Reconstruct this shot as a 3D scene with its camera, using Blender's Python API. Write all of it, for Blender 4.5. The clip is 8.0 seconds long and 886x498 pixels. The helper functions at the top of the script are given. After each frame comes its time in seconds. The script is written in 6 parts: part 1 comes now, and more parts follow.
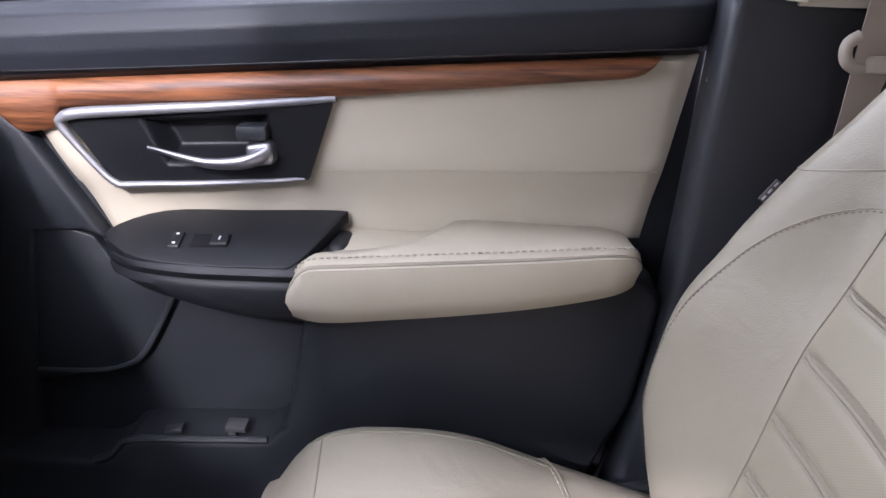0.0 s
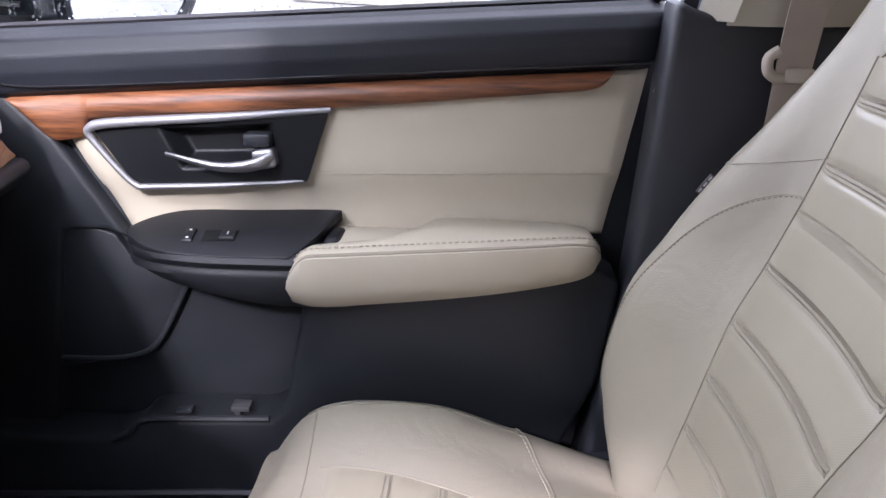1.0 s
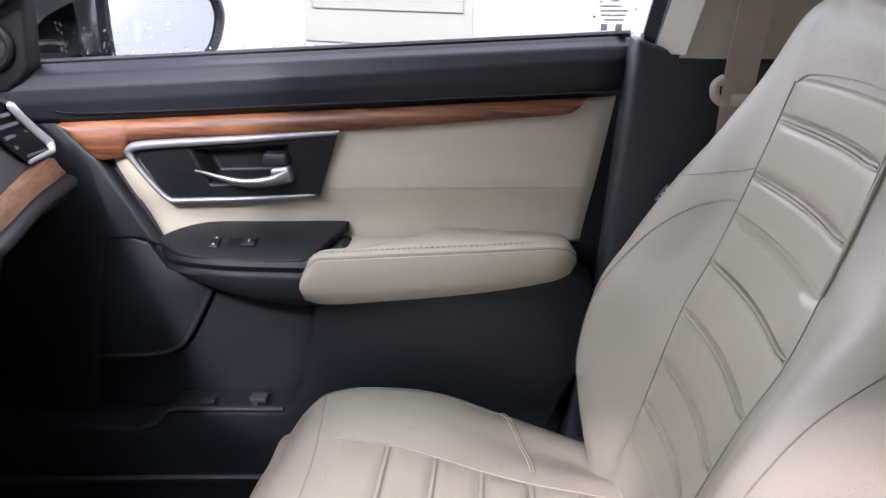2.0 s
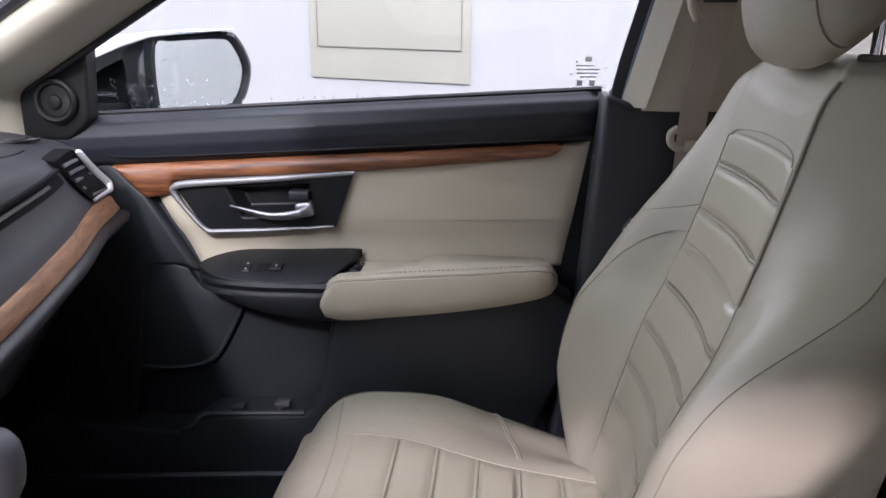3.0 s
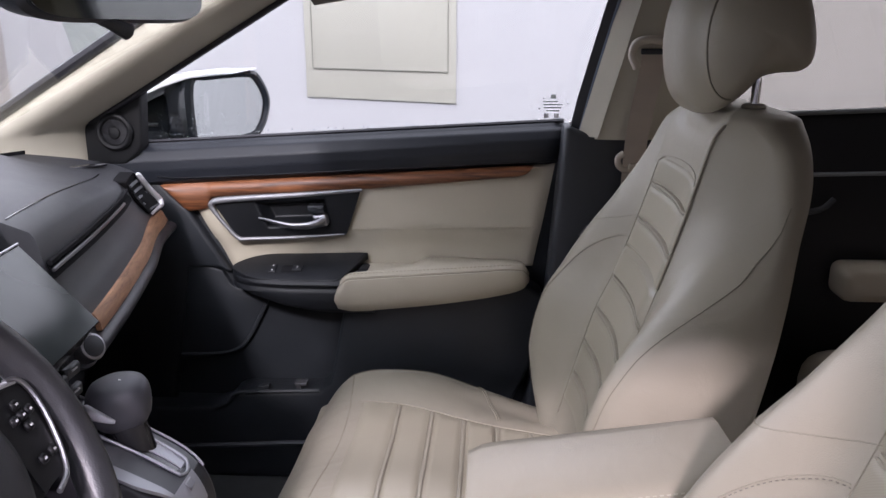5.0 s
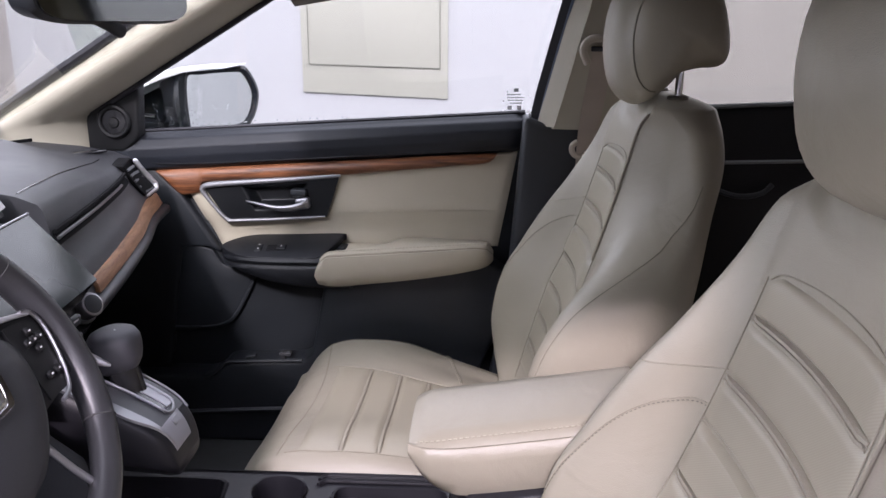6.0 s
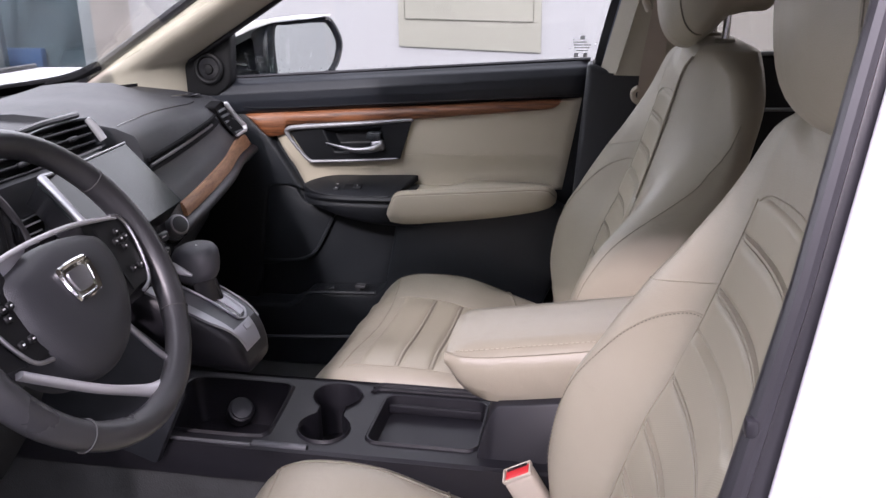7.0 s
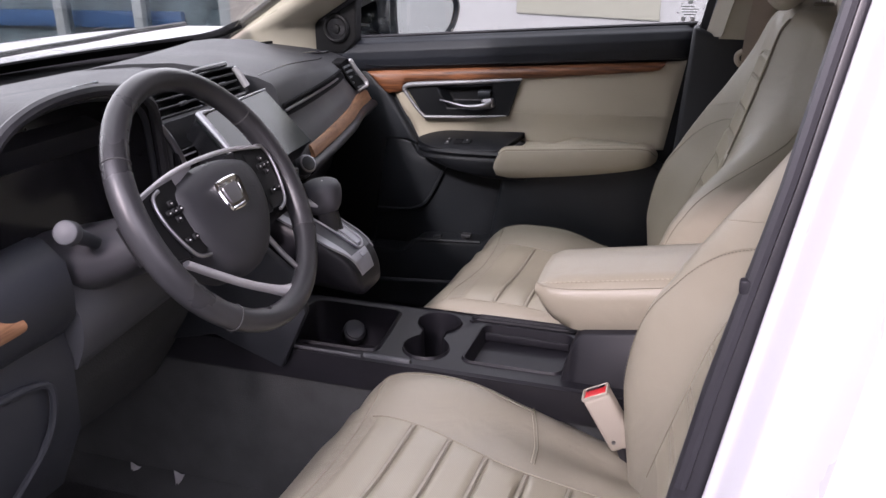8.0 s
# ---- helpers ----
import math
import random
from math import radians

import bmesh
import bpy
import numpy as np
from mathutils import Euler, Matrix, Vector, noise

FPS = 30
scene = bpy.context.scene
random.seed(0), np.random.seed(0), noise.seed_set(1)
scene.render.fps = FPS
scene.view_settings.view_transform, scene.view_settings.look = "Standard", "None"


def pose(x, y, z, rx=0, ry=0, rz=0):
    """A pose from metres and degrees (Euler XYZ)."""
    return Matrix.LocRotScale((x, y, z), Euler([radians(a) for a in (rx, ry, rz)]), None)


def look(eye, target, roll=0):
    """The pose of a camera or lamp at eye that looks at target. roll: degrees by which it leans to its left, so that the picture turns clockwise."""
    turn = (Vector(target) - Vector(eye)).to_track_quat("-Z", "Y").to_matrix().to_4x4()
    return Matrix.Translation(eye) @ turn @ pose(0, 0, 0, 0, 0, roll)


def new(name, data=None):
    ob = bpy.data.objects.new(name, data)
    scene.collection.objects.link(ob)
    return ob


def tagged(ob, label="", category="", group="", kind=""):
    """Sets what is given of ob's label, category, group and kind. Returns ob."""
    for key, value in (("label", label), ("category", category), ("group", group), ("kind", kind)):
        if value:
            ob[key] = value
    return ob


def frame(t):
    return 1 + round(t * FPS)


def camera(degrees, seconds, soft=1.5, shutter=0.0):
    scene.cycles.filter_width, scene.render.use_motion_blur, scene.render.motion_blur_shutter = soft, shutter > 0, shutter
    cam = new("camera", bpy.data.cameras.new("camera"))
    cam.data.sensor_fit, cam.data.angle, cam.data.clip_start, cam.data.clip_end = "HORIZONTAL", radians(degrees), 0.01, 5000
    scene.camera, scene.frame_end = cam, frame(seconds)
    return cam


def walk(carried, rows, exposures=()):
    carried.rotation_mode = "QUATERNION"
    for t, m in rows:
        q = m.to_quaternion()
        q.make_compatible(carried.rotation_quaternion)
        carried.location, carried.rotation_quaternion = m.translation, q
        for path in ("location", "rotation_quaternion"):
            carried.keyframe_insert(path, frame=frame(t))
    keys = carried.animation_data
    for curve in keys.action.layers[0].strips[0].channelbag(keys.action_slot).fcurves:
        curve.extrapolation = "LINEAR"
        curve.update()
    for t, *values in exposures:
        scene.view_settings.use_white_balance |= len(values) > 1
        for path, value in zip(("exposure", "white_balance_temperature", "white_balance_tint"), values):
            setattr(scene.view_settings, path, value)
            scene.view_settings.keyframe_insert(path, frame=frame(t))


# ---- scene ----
# camera and walk
cam = camera(56.7, 8.0)
PATH = [
    (0, (0.169, -0.124, 1.265), (0.077, 1.713, 0.479), 0.9),
    (0.5, (0.185, -0.18, 1.275), (0.088, 1.667, 0.514), 0.8),
    (1, (0.202, -0.248, 1.264), (0.099, 1.619, 0.554), 0.6),
    (1.5, (0.223, -0.322, 1.258), (0.1, 1.56, 0.593), 0.5),
    (2.8, (0.242, -0.527, 1.314), (0.104, 1.384, 0.742), 0.2),
    (3, (0.245, -0.572, 1.324), (0.112, 1.343, 0.762), 0.1),
    (3.5, (0.238, -0.65, 1.362), (0.115, 1.271, 0.819), 0.1),
    (4, (0.228, -0.713, 1.391), (0.114, 1.21, 0.855), 0.0),
    (4.5, (0.228, -0.78, 1.385), (0.124, 1.145, 0.852), 0.1),
    (5.8, (0.322, -0.973, 1.397), (0.223, 0.95, 0.858), -0.1),
    (6, (0.33, -1.0, 1.395), (0.221, 0.922, 0.853), 0.1),
    (6.5, (0.376, -1.045, 1.384), (0.177, 0.857, 0.798), -0.4),
    (7, (0.423, -1.1, 1.383), (0.071, 0.763, 0.748), -0.7),
    (7.5, (0.457, -1.158, 1.386), (-0.044, 0.659, 0.719), -0.9),
    (8, (0.473, -1.231, 1.38), (-0.133, 0.542, 0.681), -0.8),
]
EXPOSURES = [(0, 4.15, 5850, 33), (1.5, 4.05, 5850, 32), (3, 3.47, 5950, 28), (4.5, 3.2, 6000, 30), (6, 3.35, 6000, 31), (7, 3.26, 6150, 31), (8, 3.12, 6250, 31)]
walk(cam, [(t, look(eye, target, roll)) for t, eye, target, roll in PATH], EXPOSURES)

# world and sun: bright overcast light that falls in through the open driver's door
world = bpy.data.worlds.new("world")
scene.world = world
world.use_nodes = True
wn = world.node_tree.nodes
sky = wn.new("ShaderNodeTexSky")
sky.sky_type, sky.sun_disc = "NISHITA", False
sky.sun_elevation, sky.sun_rotation = radians(32), radians(181)
sky.air_density, sky.dust_density = 1.0, 0.5
wn["Background"].inputs["Strength"].default_value = 0.15
cloud = wn.new("ShaderNodeHueSaturation")
cloud.inputs["Saturation"].default_value = 0.04
world.node_tree.links.new(sky.outputs["Color"], cloud.inputs["Color"])
world.node_tree.links.new(cloud.outputs["Color"], wn["Background"].inputs["Color"])
sun_data = bpy.data.lights.new("sun", "SUN")
sun_data.energy, sun_data.angle, sun_data.color = 0.45, radians(4.5), (1.0, 0.925, 0.86)
sun = new("sun", sun_data)
sun.matrix_world = look((0.35, -4.9, 3.97), (0.45, 0.1, 0.85))


# ---------------------------------------------------------------- materials
def material(name, colour, rough=0.5, metal=0.0, grain=0.0, size=400.0, stain=0.1, stain_size=6.0, spec=0.5, stretch=(1, 1, 1), bump=0.3, crease=0.0):
    """Principled material with a coarse colour variation and a fine relief, both in metres of the object's space."""
    m = bpy.data.materials.new(name)
    m.use_nodes = True
    n, l = m.node_tree.nodes, m.node_tree.links
    b = n["Principled BSDF"]
    b.inputs["Roughness"].default_value, b.inputs["Metallic"].default_value = rough, metal
    b.inputs["Specular IOR Level"].default_value = spec
    co = n.new("ShaderNodeTexCoord")
    mp = n.new("ShaderNodeMapping")
    mp.inputs["Scale"].default_value = stretch
    l.new(co.outputs["Object"], mp.inputs["Vector"])
    big = n.new("ShaderNodeTexNoise")
    big.inputs["Scale"].default_value, big.inputs["Detail"].default_value = stain_size, 5
    l.new(mp.outputs["Vector"], big.inputs["Vector"])
    ramp = n.new("ShaderNodeMapRange")
    ramp.inputs["From Min"].default_value, ramp.inputs["From Max"].default_value = 0.3, 0.7
    ramp.inputs["To Min"].default_value, ramp.inputs["To Max"].default_value = 1 - stain, 1 + stain
    l.new(big.outputs["Fac"], ramp.inputs["Value"])
    mix = n.new("ShaderNodeVectorMath")
    mix.operation = "SCALE"
    mix.inputs[0].default_value = colour
    l.new(ramp.outputs["Result"], mix.inputs["Scale"])
    l.new(mix.outputs["Vector"], b.inputs["Base Color"])
    rr = n.new("ShaderNodeMapRange")
    rr.inputs["From Min"].default_value, rr.inputs["From Max"].default_value = 0.3, 0.7
    rr.inputs["To Min"].default_value, rr.inputs["To Max"].default_value = max(rough - 0.06, 0.02), min(rough + 0.06, 1)
    l.new(big.outputs["Fac"], rr.inputs["Value"])
    l.new(rr.outputs["Result"], b.inputs["Roughness"])
    if grain:
        v = n.new("ShaderNodeTexVoronoi")
        v.inputs["Scale"].default_value = size
        l.new(mp.outputs["Vector"], v.inputs["Vector"])
        bp = n.new("ShaderNodeBump")
        bp.inputs["Strength"].default_value, bp.inputs["Distance"].default_value = bump, grain
        l.new(v.outputs["Distance"], bp.inputs["Height"])
        l.new(bp.outputs["Normal"], b.inputs["Normal"])
        if crease:
            soft = n.new("ShaderNodeTexNoise")
            soft.inputs["Scale"].default_value, soft.inputs["Detail"].default_value, soft.inputs["Distortion"].default_value = 16.0, 3, 0.8
            l.new(mp.outputs["Vector"], soft.inputs["Vector"])
            wide = n.new("ShaderNodeBump")
            wide.inputs["Strength"].default_value, wide.inputs["Distance"].default_value = 0.5, crease
            l.new(soft.outputs["Fac"], wide.inputs["Height"])
            l.new(wide.outputs["Normal"], bp.inputs["Normal"])
    return m


def wood_material(name, light, dark, grain=(7.0, 40.0, 130.0)):
    m = bpy.data.materials.new(name)
    m.use_nodes = True
    n, l = m.node_tree.nodes, m.node_tree.links
    b = n["Principled BSDF"]
    b.inputs["Roughness"].default_value, b.inputs["Coat Weight"].default_value, b.inputs["Coat Roughness"].default_value = 0.5, 0.12, 0.3
    co = n.new("ShaderNodeTexCoord")
    mp = n.new("ShaderNodeMapping")
    mp.inputs["Scale"].default_value = grain
    l.new(co.outputs["Object"], mp.inputs["Vector"])
    bend = n.new("ShaderNodeTexNoise")
    bend.inputs["Scale"].default_value, bend.inputs["Detail"].default_value, bend.inputs["Distortion"].default_value = 1.0, 4, 0.7
    l.new(mp.outputs["Vector"], bend.inputs["Vector"])
    fine = n.new("ShaderNodeTexNoise")
    fine.inputs["Scale"].default_value, fine.inputs["Detail"].default_value = 6.0, 6
    l.new(mp.outputs["Vector"], fine.inputs["Vector"])
    add = n.new("ShaderNodeMath")
    add.operation = "MULTIPLY_ADD"
    l.new(fine.outputs["Fac"], add.inputs[0])
    add.inputs[1].default_value = 0.45
    l.new(bend.outputs["Fac"], add.inputs[2])
    r = n.new("ShaderNodeValToRGB")
    r.color_ramp.elements[0].position, r.color_ramp.elements[0].color = 0.5, (*dark, 1)
    r.color_ramp.elements[1].position, r.color_ramp.elements[1].color = 0.92, (*light, 1)
    l.new(add.outputs["Value"], r.inputs["Fac"])
    l.new(r.outputs["Color"], b.inputs["Base Color"])
    bp = n.new("ShaderNodeBump")
    bp.inputs["Strength"].default_value, bp.inputs["Distance"].default_value = 0.15, 0.0004
    l.new(fine.outputs["Fac"], bp.inputs["Height"])
    l.new(bp.outputs["Normal"], b.inputs["Normal"])
    return m


def ribbed_material(name, colour, scale=1150.0):
    """Leather pressed with fine diagonal ribs, as on the seat inserts."""
    m = material(name, colour, rough=0.35, grain=0.0, stain=0.05, stain_size=9, spec=0.65)
    n, l = m.node_tree.nodes, m.node_tree.links
    co = n["Texture Coordinate"]
    w = n.new("ShaderNodeTexWave")
    w.bands_direction = "DIAGONAL"
    w.inputs["Scale"].default_value, w.inputs["Distortion"].default_value, w.inputs["Detail"].default_value = scale / 6.28, 0.6, 1
    l.new(co.outputs["Object"], w.inputs["Vector"])
    bp = n.new("ShaderNodeBump")
    bp.inputs["Strength"].default_value, bp.inputs["Distance"].default_value = 0.08, 0.00012
    l.new(w.outputs["Fac"], bp.inputs["Height"])
    l.new(bp.outputs["Normal"], n["Principled BSDF"].inputs["Normal"])
    # groove shade and crest sheen of the ribs, put into the base colour too
    tone = n.new("ShaderNodeMapRange")
    tone.inputs["To Min"].default_value, tone.inputs["To Max"].default_value = 0.945, 1.035
    l.new(w.outputs["Fac"], tone.inputs["Value"])
    rib_shade = n.new("ShaderNodeVectorMath")
    rib_shade.operation = "SCALE"
    l.new(n["Vector Math"].outputs["Vector"], rib_shade.inputs[0])
    l.new(tone.outputs["Result"], rib_shade.inputs["Scale"])
    l.new(rib_shade.outputs["Vector"], n["Principled BSDF"].inputs["Base Color"])
    return m


def glass_material(name, tint, rough=0.0):
    m = bpy.data.materials.new(name)
    m.use_nodes = True
    n, l = m.node_tree.nodes, m.node_tree.links
    n.remove(n["Principled BSDF"])
    t = n.new("ShaderNodeBsdfTransparent")
    t.inputs["Color"].default_value = (*tint, 1)
    g = n.new("ShaderNodeBsdfGlossy")
    g.inputs["Roughness"].default_value = rough
    lw = n.new("ShaderNodeLayerWeight")
    lw.inputs["Blend"].default_value = 0.5
    pw = n.new("ShaderNodeMath")
    pw.operation = "POWER"
    pw.inputs[1].default_value = 5.0
    l.new(lw.outputs["Facing"], pw.inputs[0])
    f = n.new("ShaderNodeMath")
    f.operation = "MULTIPLY_ADD"
    f.inputs[1].default_value, f.inputs[2].default_value = 0.8, 0.03
    l.new(pw.outputs["Value"], f.inputs[0])
    x = n.new("ShaderNodeMixShader")
    l.new(f.outputs["Value"], x.inputs["Fac"])
    l.new(t.outputs["BSDF"], x.inputs[1])
    l.new(g.outputs["BSDF"], x.inputs[2])
    l.new(x.outputs["Shader"], n["Material Output"].inputs["Surface"])
    return m


LEATHER = material("beige_leather", (0.315, 0.288, 0.224), 0.38, grain=0.0006, size=900, stain=0.06, stain_size=5, crease=0.004)
LEATHER_SIDE = material("beige_vinyl", (0.285, 0.262, 0.200), 0.55, grain=0.0006, size=800, stain=0.05)
RIBBED = ribbed_material("ribbed_leather", (0.332, 0.304, 0.230))
DOOR_BEIGE = material("beige_door_leather", (0.452, 0.411, 0.322), 0.5, grain=0.0006, size=900, stain=0.05, stain_size=4, crease=0.002)
TRIM_BEIGE = material("beige_pillar_trim", (0.455, 0.425, 0.34), 0.6, grain=0.0004, size=1200, stain=0.05)
WEBBING = material("belt_webbing", (0.42, 0.36, 0.31), 0.8, grain=0.0006, size=700, stain=0.06, stretch=(1, 1, 4))
SEAM = material("seam_thread", (0.225, 0.208, 0.160), 0.8, stain=0.1)
THREAD = material("light_thread", (0.42, 0.385, 0.30), 0.8, stain=0.1)
SOFT_BLACK = material("soft_touch_black", (0.0235, 0.0262, 0.0315), 0.46, grain=0.0005, size=1100, stain=0.12, bump=0.4)
KNOB_GREY = material("grey_knob_leather", (0.048, 0.048, 0.056), 0.5, grain=0.0005, size=1100, stain=0.12, bump=0.4)
DASH_GREY = material("dash_charcoal", (0.0235, 0.0243, 0.028), 0.52, grain=0.0005, size=1100, stain=0.12, bump=0.4)
HARD_BLACK = material("hard_black_plastic", (0.0215, 0.0245, 0.029), 0.46, grain=0.0005, size=900, stain=0.15, bump=0.4)
GLOSS_BLACK = material("gloss_black", (0.016, 0.016, 0.018), 0.18, stain=0.1)
SATIN = material("satin_silver", (0.36, 0.36, 0.38), 0.44, metal=1.0, stain=0.04)
CHROME = material("chrome", (0.75, 0.75, 0.76), 0.08, metal=1.0, stain=0.03)
DARK_CHROME = material("dark_satin_chrome", (0.24, 0.24, 0.25), 0.38, metal=1.0, stain=0.05)
BEZEL = material("satin_bezel", (0.27, 0.27, 0.285), 0.52, metal=0.7, stain=0.05)
STITCH = material("sunk_stitch", (0.18, 0.163, 0.13), 0.8, stain=0.1)
DARK_TRIM = material("dark_trim", (0.05, 0.05, 0.055), 0.35, stain=0.1)
WHEEL_SEAM = material("wheel_seam", (0.05, 0.05, 0.05), 0.7, stain=0.1)
RUBBER = material("black_rubber", (0.018, 0.017, 0.0205), 0.36, stain=0.15)
CARPET = material("black_carpet", (0.050, 0.053, 0.053), 0.95, grain=0.001, size=350, stain=0.2, stain_size=18, bump=0.35)
WHITE_PAINT = material("white_car_paint", (0.58, 0.572, 0.59), 0.3, stain=0.02)
HEADLINER = material("headliner", (0.24, 0.222, 0.195), 0.9, grain=0.0005, size=900, stain=0.05)
WALL_WHITE = material("white_wall_paint", (0.225, 0.224, 0.228), 0.75, grain=0.0008, size=120, stain=0.02, stain_size=1.2)
PAPER = material("cream_board", (0.215, 0.210, 0.177), 0.7, stain=0.02, stain_size=2)
# only for the unseen light-blocking walls; dark so that they bounce little
BLOCKER_GREY = material("blocker_grey", (0.10, 0.10, 0.097), 0.85, grain=0.002, size=60, stain=0.08, stain_size=0.8)
CONCRETE = material("wet_concrete", (0.10, 0.10, 0.098), 0.7, grain=0.002, size=60, stain=0.18, stain_size=1.5)
RIM_LEATHER = material("black_rim_leather", (0.031, 0.0315, 0.034), 0.31, grain=0.0004, size=900, stain=0.15, stain_size=14, bump=0.3)
DOOR_BLACK = material("black_door_plastic", (0.0162, 0.0186, 0.0225), 0.43, spec=0.36, grain=0.0005, size=900, stain=0.2, bump=0.5)
CORNER_BLACK = material("matt_black_corner", (0.006, 0.0063, 0.0072), 0.55, spec=0.3, stain=0.1)
DOOR_TOP = material("blue_black_door_top", (0.0155, 0.0178, 0.0235), 0.45, spec=0.35, grain=0.0005, size=1000, stain=0.15, bump=0.4)
POD_BLACK = material("black_armrest_vinyl", (0.0092, 0.0103, 0.013), 0.48, spec=0.38, grain=0.0005, size=1000, stain=0.15, bump=0.4)
SILVER = material("silver_lacquer", (0.50, 0.50, 0.52), 0.33, metal=0.35, stain=0.04)
MID_GREY = material("mid_grey_plastic", (0.075, 0.078, 0.085), 0.5, stain=0.1)
SPOKE_GREY = material("satin_grey_spoke", (0.34, 0.34, 0.37), 0.38, metal=0.3, stain=0.05)
COWL = material("matt_black_cowl", (0.012, 0.012, 0.013), 0.95, stain=0.2, spec=0.05)
BUTTON_RED = material("red_plastic", (0.65, 0.03, 0.035), 0.35, stain=0.05)
IVORY = material("ivory_plastic", (0.46, 0.41, 0.34), 0.45, stain=0.04)
SCREEN = material("screen_glass", (0.020, 0.025, 0.025), 0.14, stain=0.08, spec=0.24)
CONSOLE_BLACK = material("black_console_plastic", (0.0125, 0.0122, 0.0155), 0.44, spec=0.36, grain=0.0004, size=900, stain=0.25, stain_size=9, bump=0.3)
MARKS = material("light_grey_marks", (0.55, 0.55, 0.56), 0.5, stain=0.05)
LABEL_INK = material("grey_label_ink", (0.62, 0.62, 0.63), 0.6, stain=0.1)
STICKER = material("dark_sticker_ink", (0.12, 0.11, 0.12), 0.6, stain=0.1)
WOOD = wood_material("walnut_trim", (0.28, 0.105, 0.042), (0.06, 0.020, 0.009))
WOOD_DASH = wood_material("walnut_dash_trim", (0.36, 0.19, 0.10), (0.15, 0.065, 0.032), (60.0, 7.0, 120.0))
# frame edge strip: the bluish reflection on it is put into the base colour
FRAME_BLUE = material("blue_grey_reflection", (0.11, 0.14, 0.19), 0.3, stain=0.05)
FRAME_GREY = material("grey_frames", (0.15, 0.168, 0.176), 0.5, stain=0.1, stain_size=2)
BLUE = material("blue_band", (0.030, 0.085, 0.19), 0.6, stain=0.15, stain_size=2)
# its strong mottle is painted in for the blurred reflections of the shop front
PANEL_GREY = material("grey_panel", (0.105, 0.122, 0.122), 0.5, stain=0.45, stain_size=2.5)
# darker tint than MIRROR, for the rear view mirror only
DARK_MIRROR = material("dark_mirror_glass", (0.2, 0.21, 0.2), 0.04, metal=1.0, stain=0.02)
MIRROR_BLACK = material("wet_gloss_black", (0.006, 0.0075, 0.010), 0.14, stain=0.1, spec=0.14)
HANDLE_BLACK = material("glossy_handle_plate", (0.006, 0.0068, 0.0085), 0.42, spec=0.35, stain=0.1)
MIRROR = material("mirror_glass", (0.55, 0.57, 0.57), 0.03, metal=1.0, stain=0.02)
SIDE_GLASS = glass_material("green_side_glass", (0.87, 0.905, 0.88))
REAR_GLASS = glass_material("tinted_rear_glass", (0.66, 0.665, 0.61))
FRONT_GLASS = glass_material("green_windshield", (0.87, 0.90, 0.87))
WATER = material("water_drop", (0.75, 0.77, 0.78), 0.04, stain=0.02)
WATER.node_tree.nodes["Principled BSDF"].inputs["Transmission Weight"].default_value = 1.0
SHOP_GLASS = glass_material("shop_glass", (0.8, 0.85, 0.88))
LIGHT_LEATHER_FLOOR = material("black_floor_mat", (0.034, 0.035, 0.035), 0.7, grain=0.002, size=300, stain=0.3, stain_size=12, bump=0.7)


# ---------------------------------------------------------------- mesh helpers
def part(name, bm, mat, parent=None, label="", smooth=40):
    """Links a bmesh as one mesh object, under a thing or a part."""
    bmesh.ops.recalc_face_normals(bm, faces=bm.faces)
    me = bpy.data.meshes.new(name)
    bm.to_mesh(me)
    bm.free()
    me.materials.append(mat)
    me.polygons.foreach_set("use_smooth", [True] * len(me.polygons))
    me.set_sharp_from_angle(angle=radians(smooth))
    ob = new(name, me)
    ob.parent = parent
    return tagged(ob, label)


def thing(name, label, category, kind="", group=""):
    return tagged(new(name), label, category, group, kind)


def merge(*bms):
    out = bmesh.new()
    for b in bms:
        me = bpy.data.meshes.new("tmp")
        b.to_mesh(me)
        b.free()
        out.from_mesh(me)
        bpy.data.meshes.remove(me)
    return out


def loft(rings, closed=True, caps=True):
    bm = bmesh.new()
    rows = [[bm.verts.new(p) for p in r] for r in rings]
    n = len(rows[0])
    for a, b in zip(rows, rows[1:]):
        for i in range(n if closed else n - 1):
            j = (i + 1) % n
            bm.faces.new((a[i], a[j], b[j], b[i]))
    if caps and closed:
        bm.faces.new(rows[0][::-1])
        bm.faces.new(rows[-1])
    return bm


def tube(points, r, n=8, closed=False, flat=1.0):
    """A round bar along points; r may be a list; flat squeezes it along the first normal."""
    pts = [Vector(p) for p in points]
    k = len(pts)
    rs = r if isinstance(r, (list, tuple)) else [r] * k
    rings, up = [], None
    for i, p in enumerate(pts):
        if closed:
            d = pts[(i + 1) % k] - pts[i - 1]
        else:
            d = pts[min(i + 1, k - 1)] - pts[max(i - 1, 0)]
        d.normalize()
        if up is None:
            up = d.orthogonal().normalized()
        up = (up - d * up.dot(d)).normalized()
        side = d.cross(up)
        rings.append([p + (up * math.cos(a) * flat + side * math.sin(a)) * rs[i] for a in (2 * math.pi * q / n for q in range(n))])
    if closed:
        rings.append(rings[0])
        bm = loft(rings, True, False)
        bmesh.ops.remove_doubles(bm, verts=bm.verts, dist=1e-6)
        return bm
    return loft(rings)


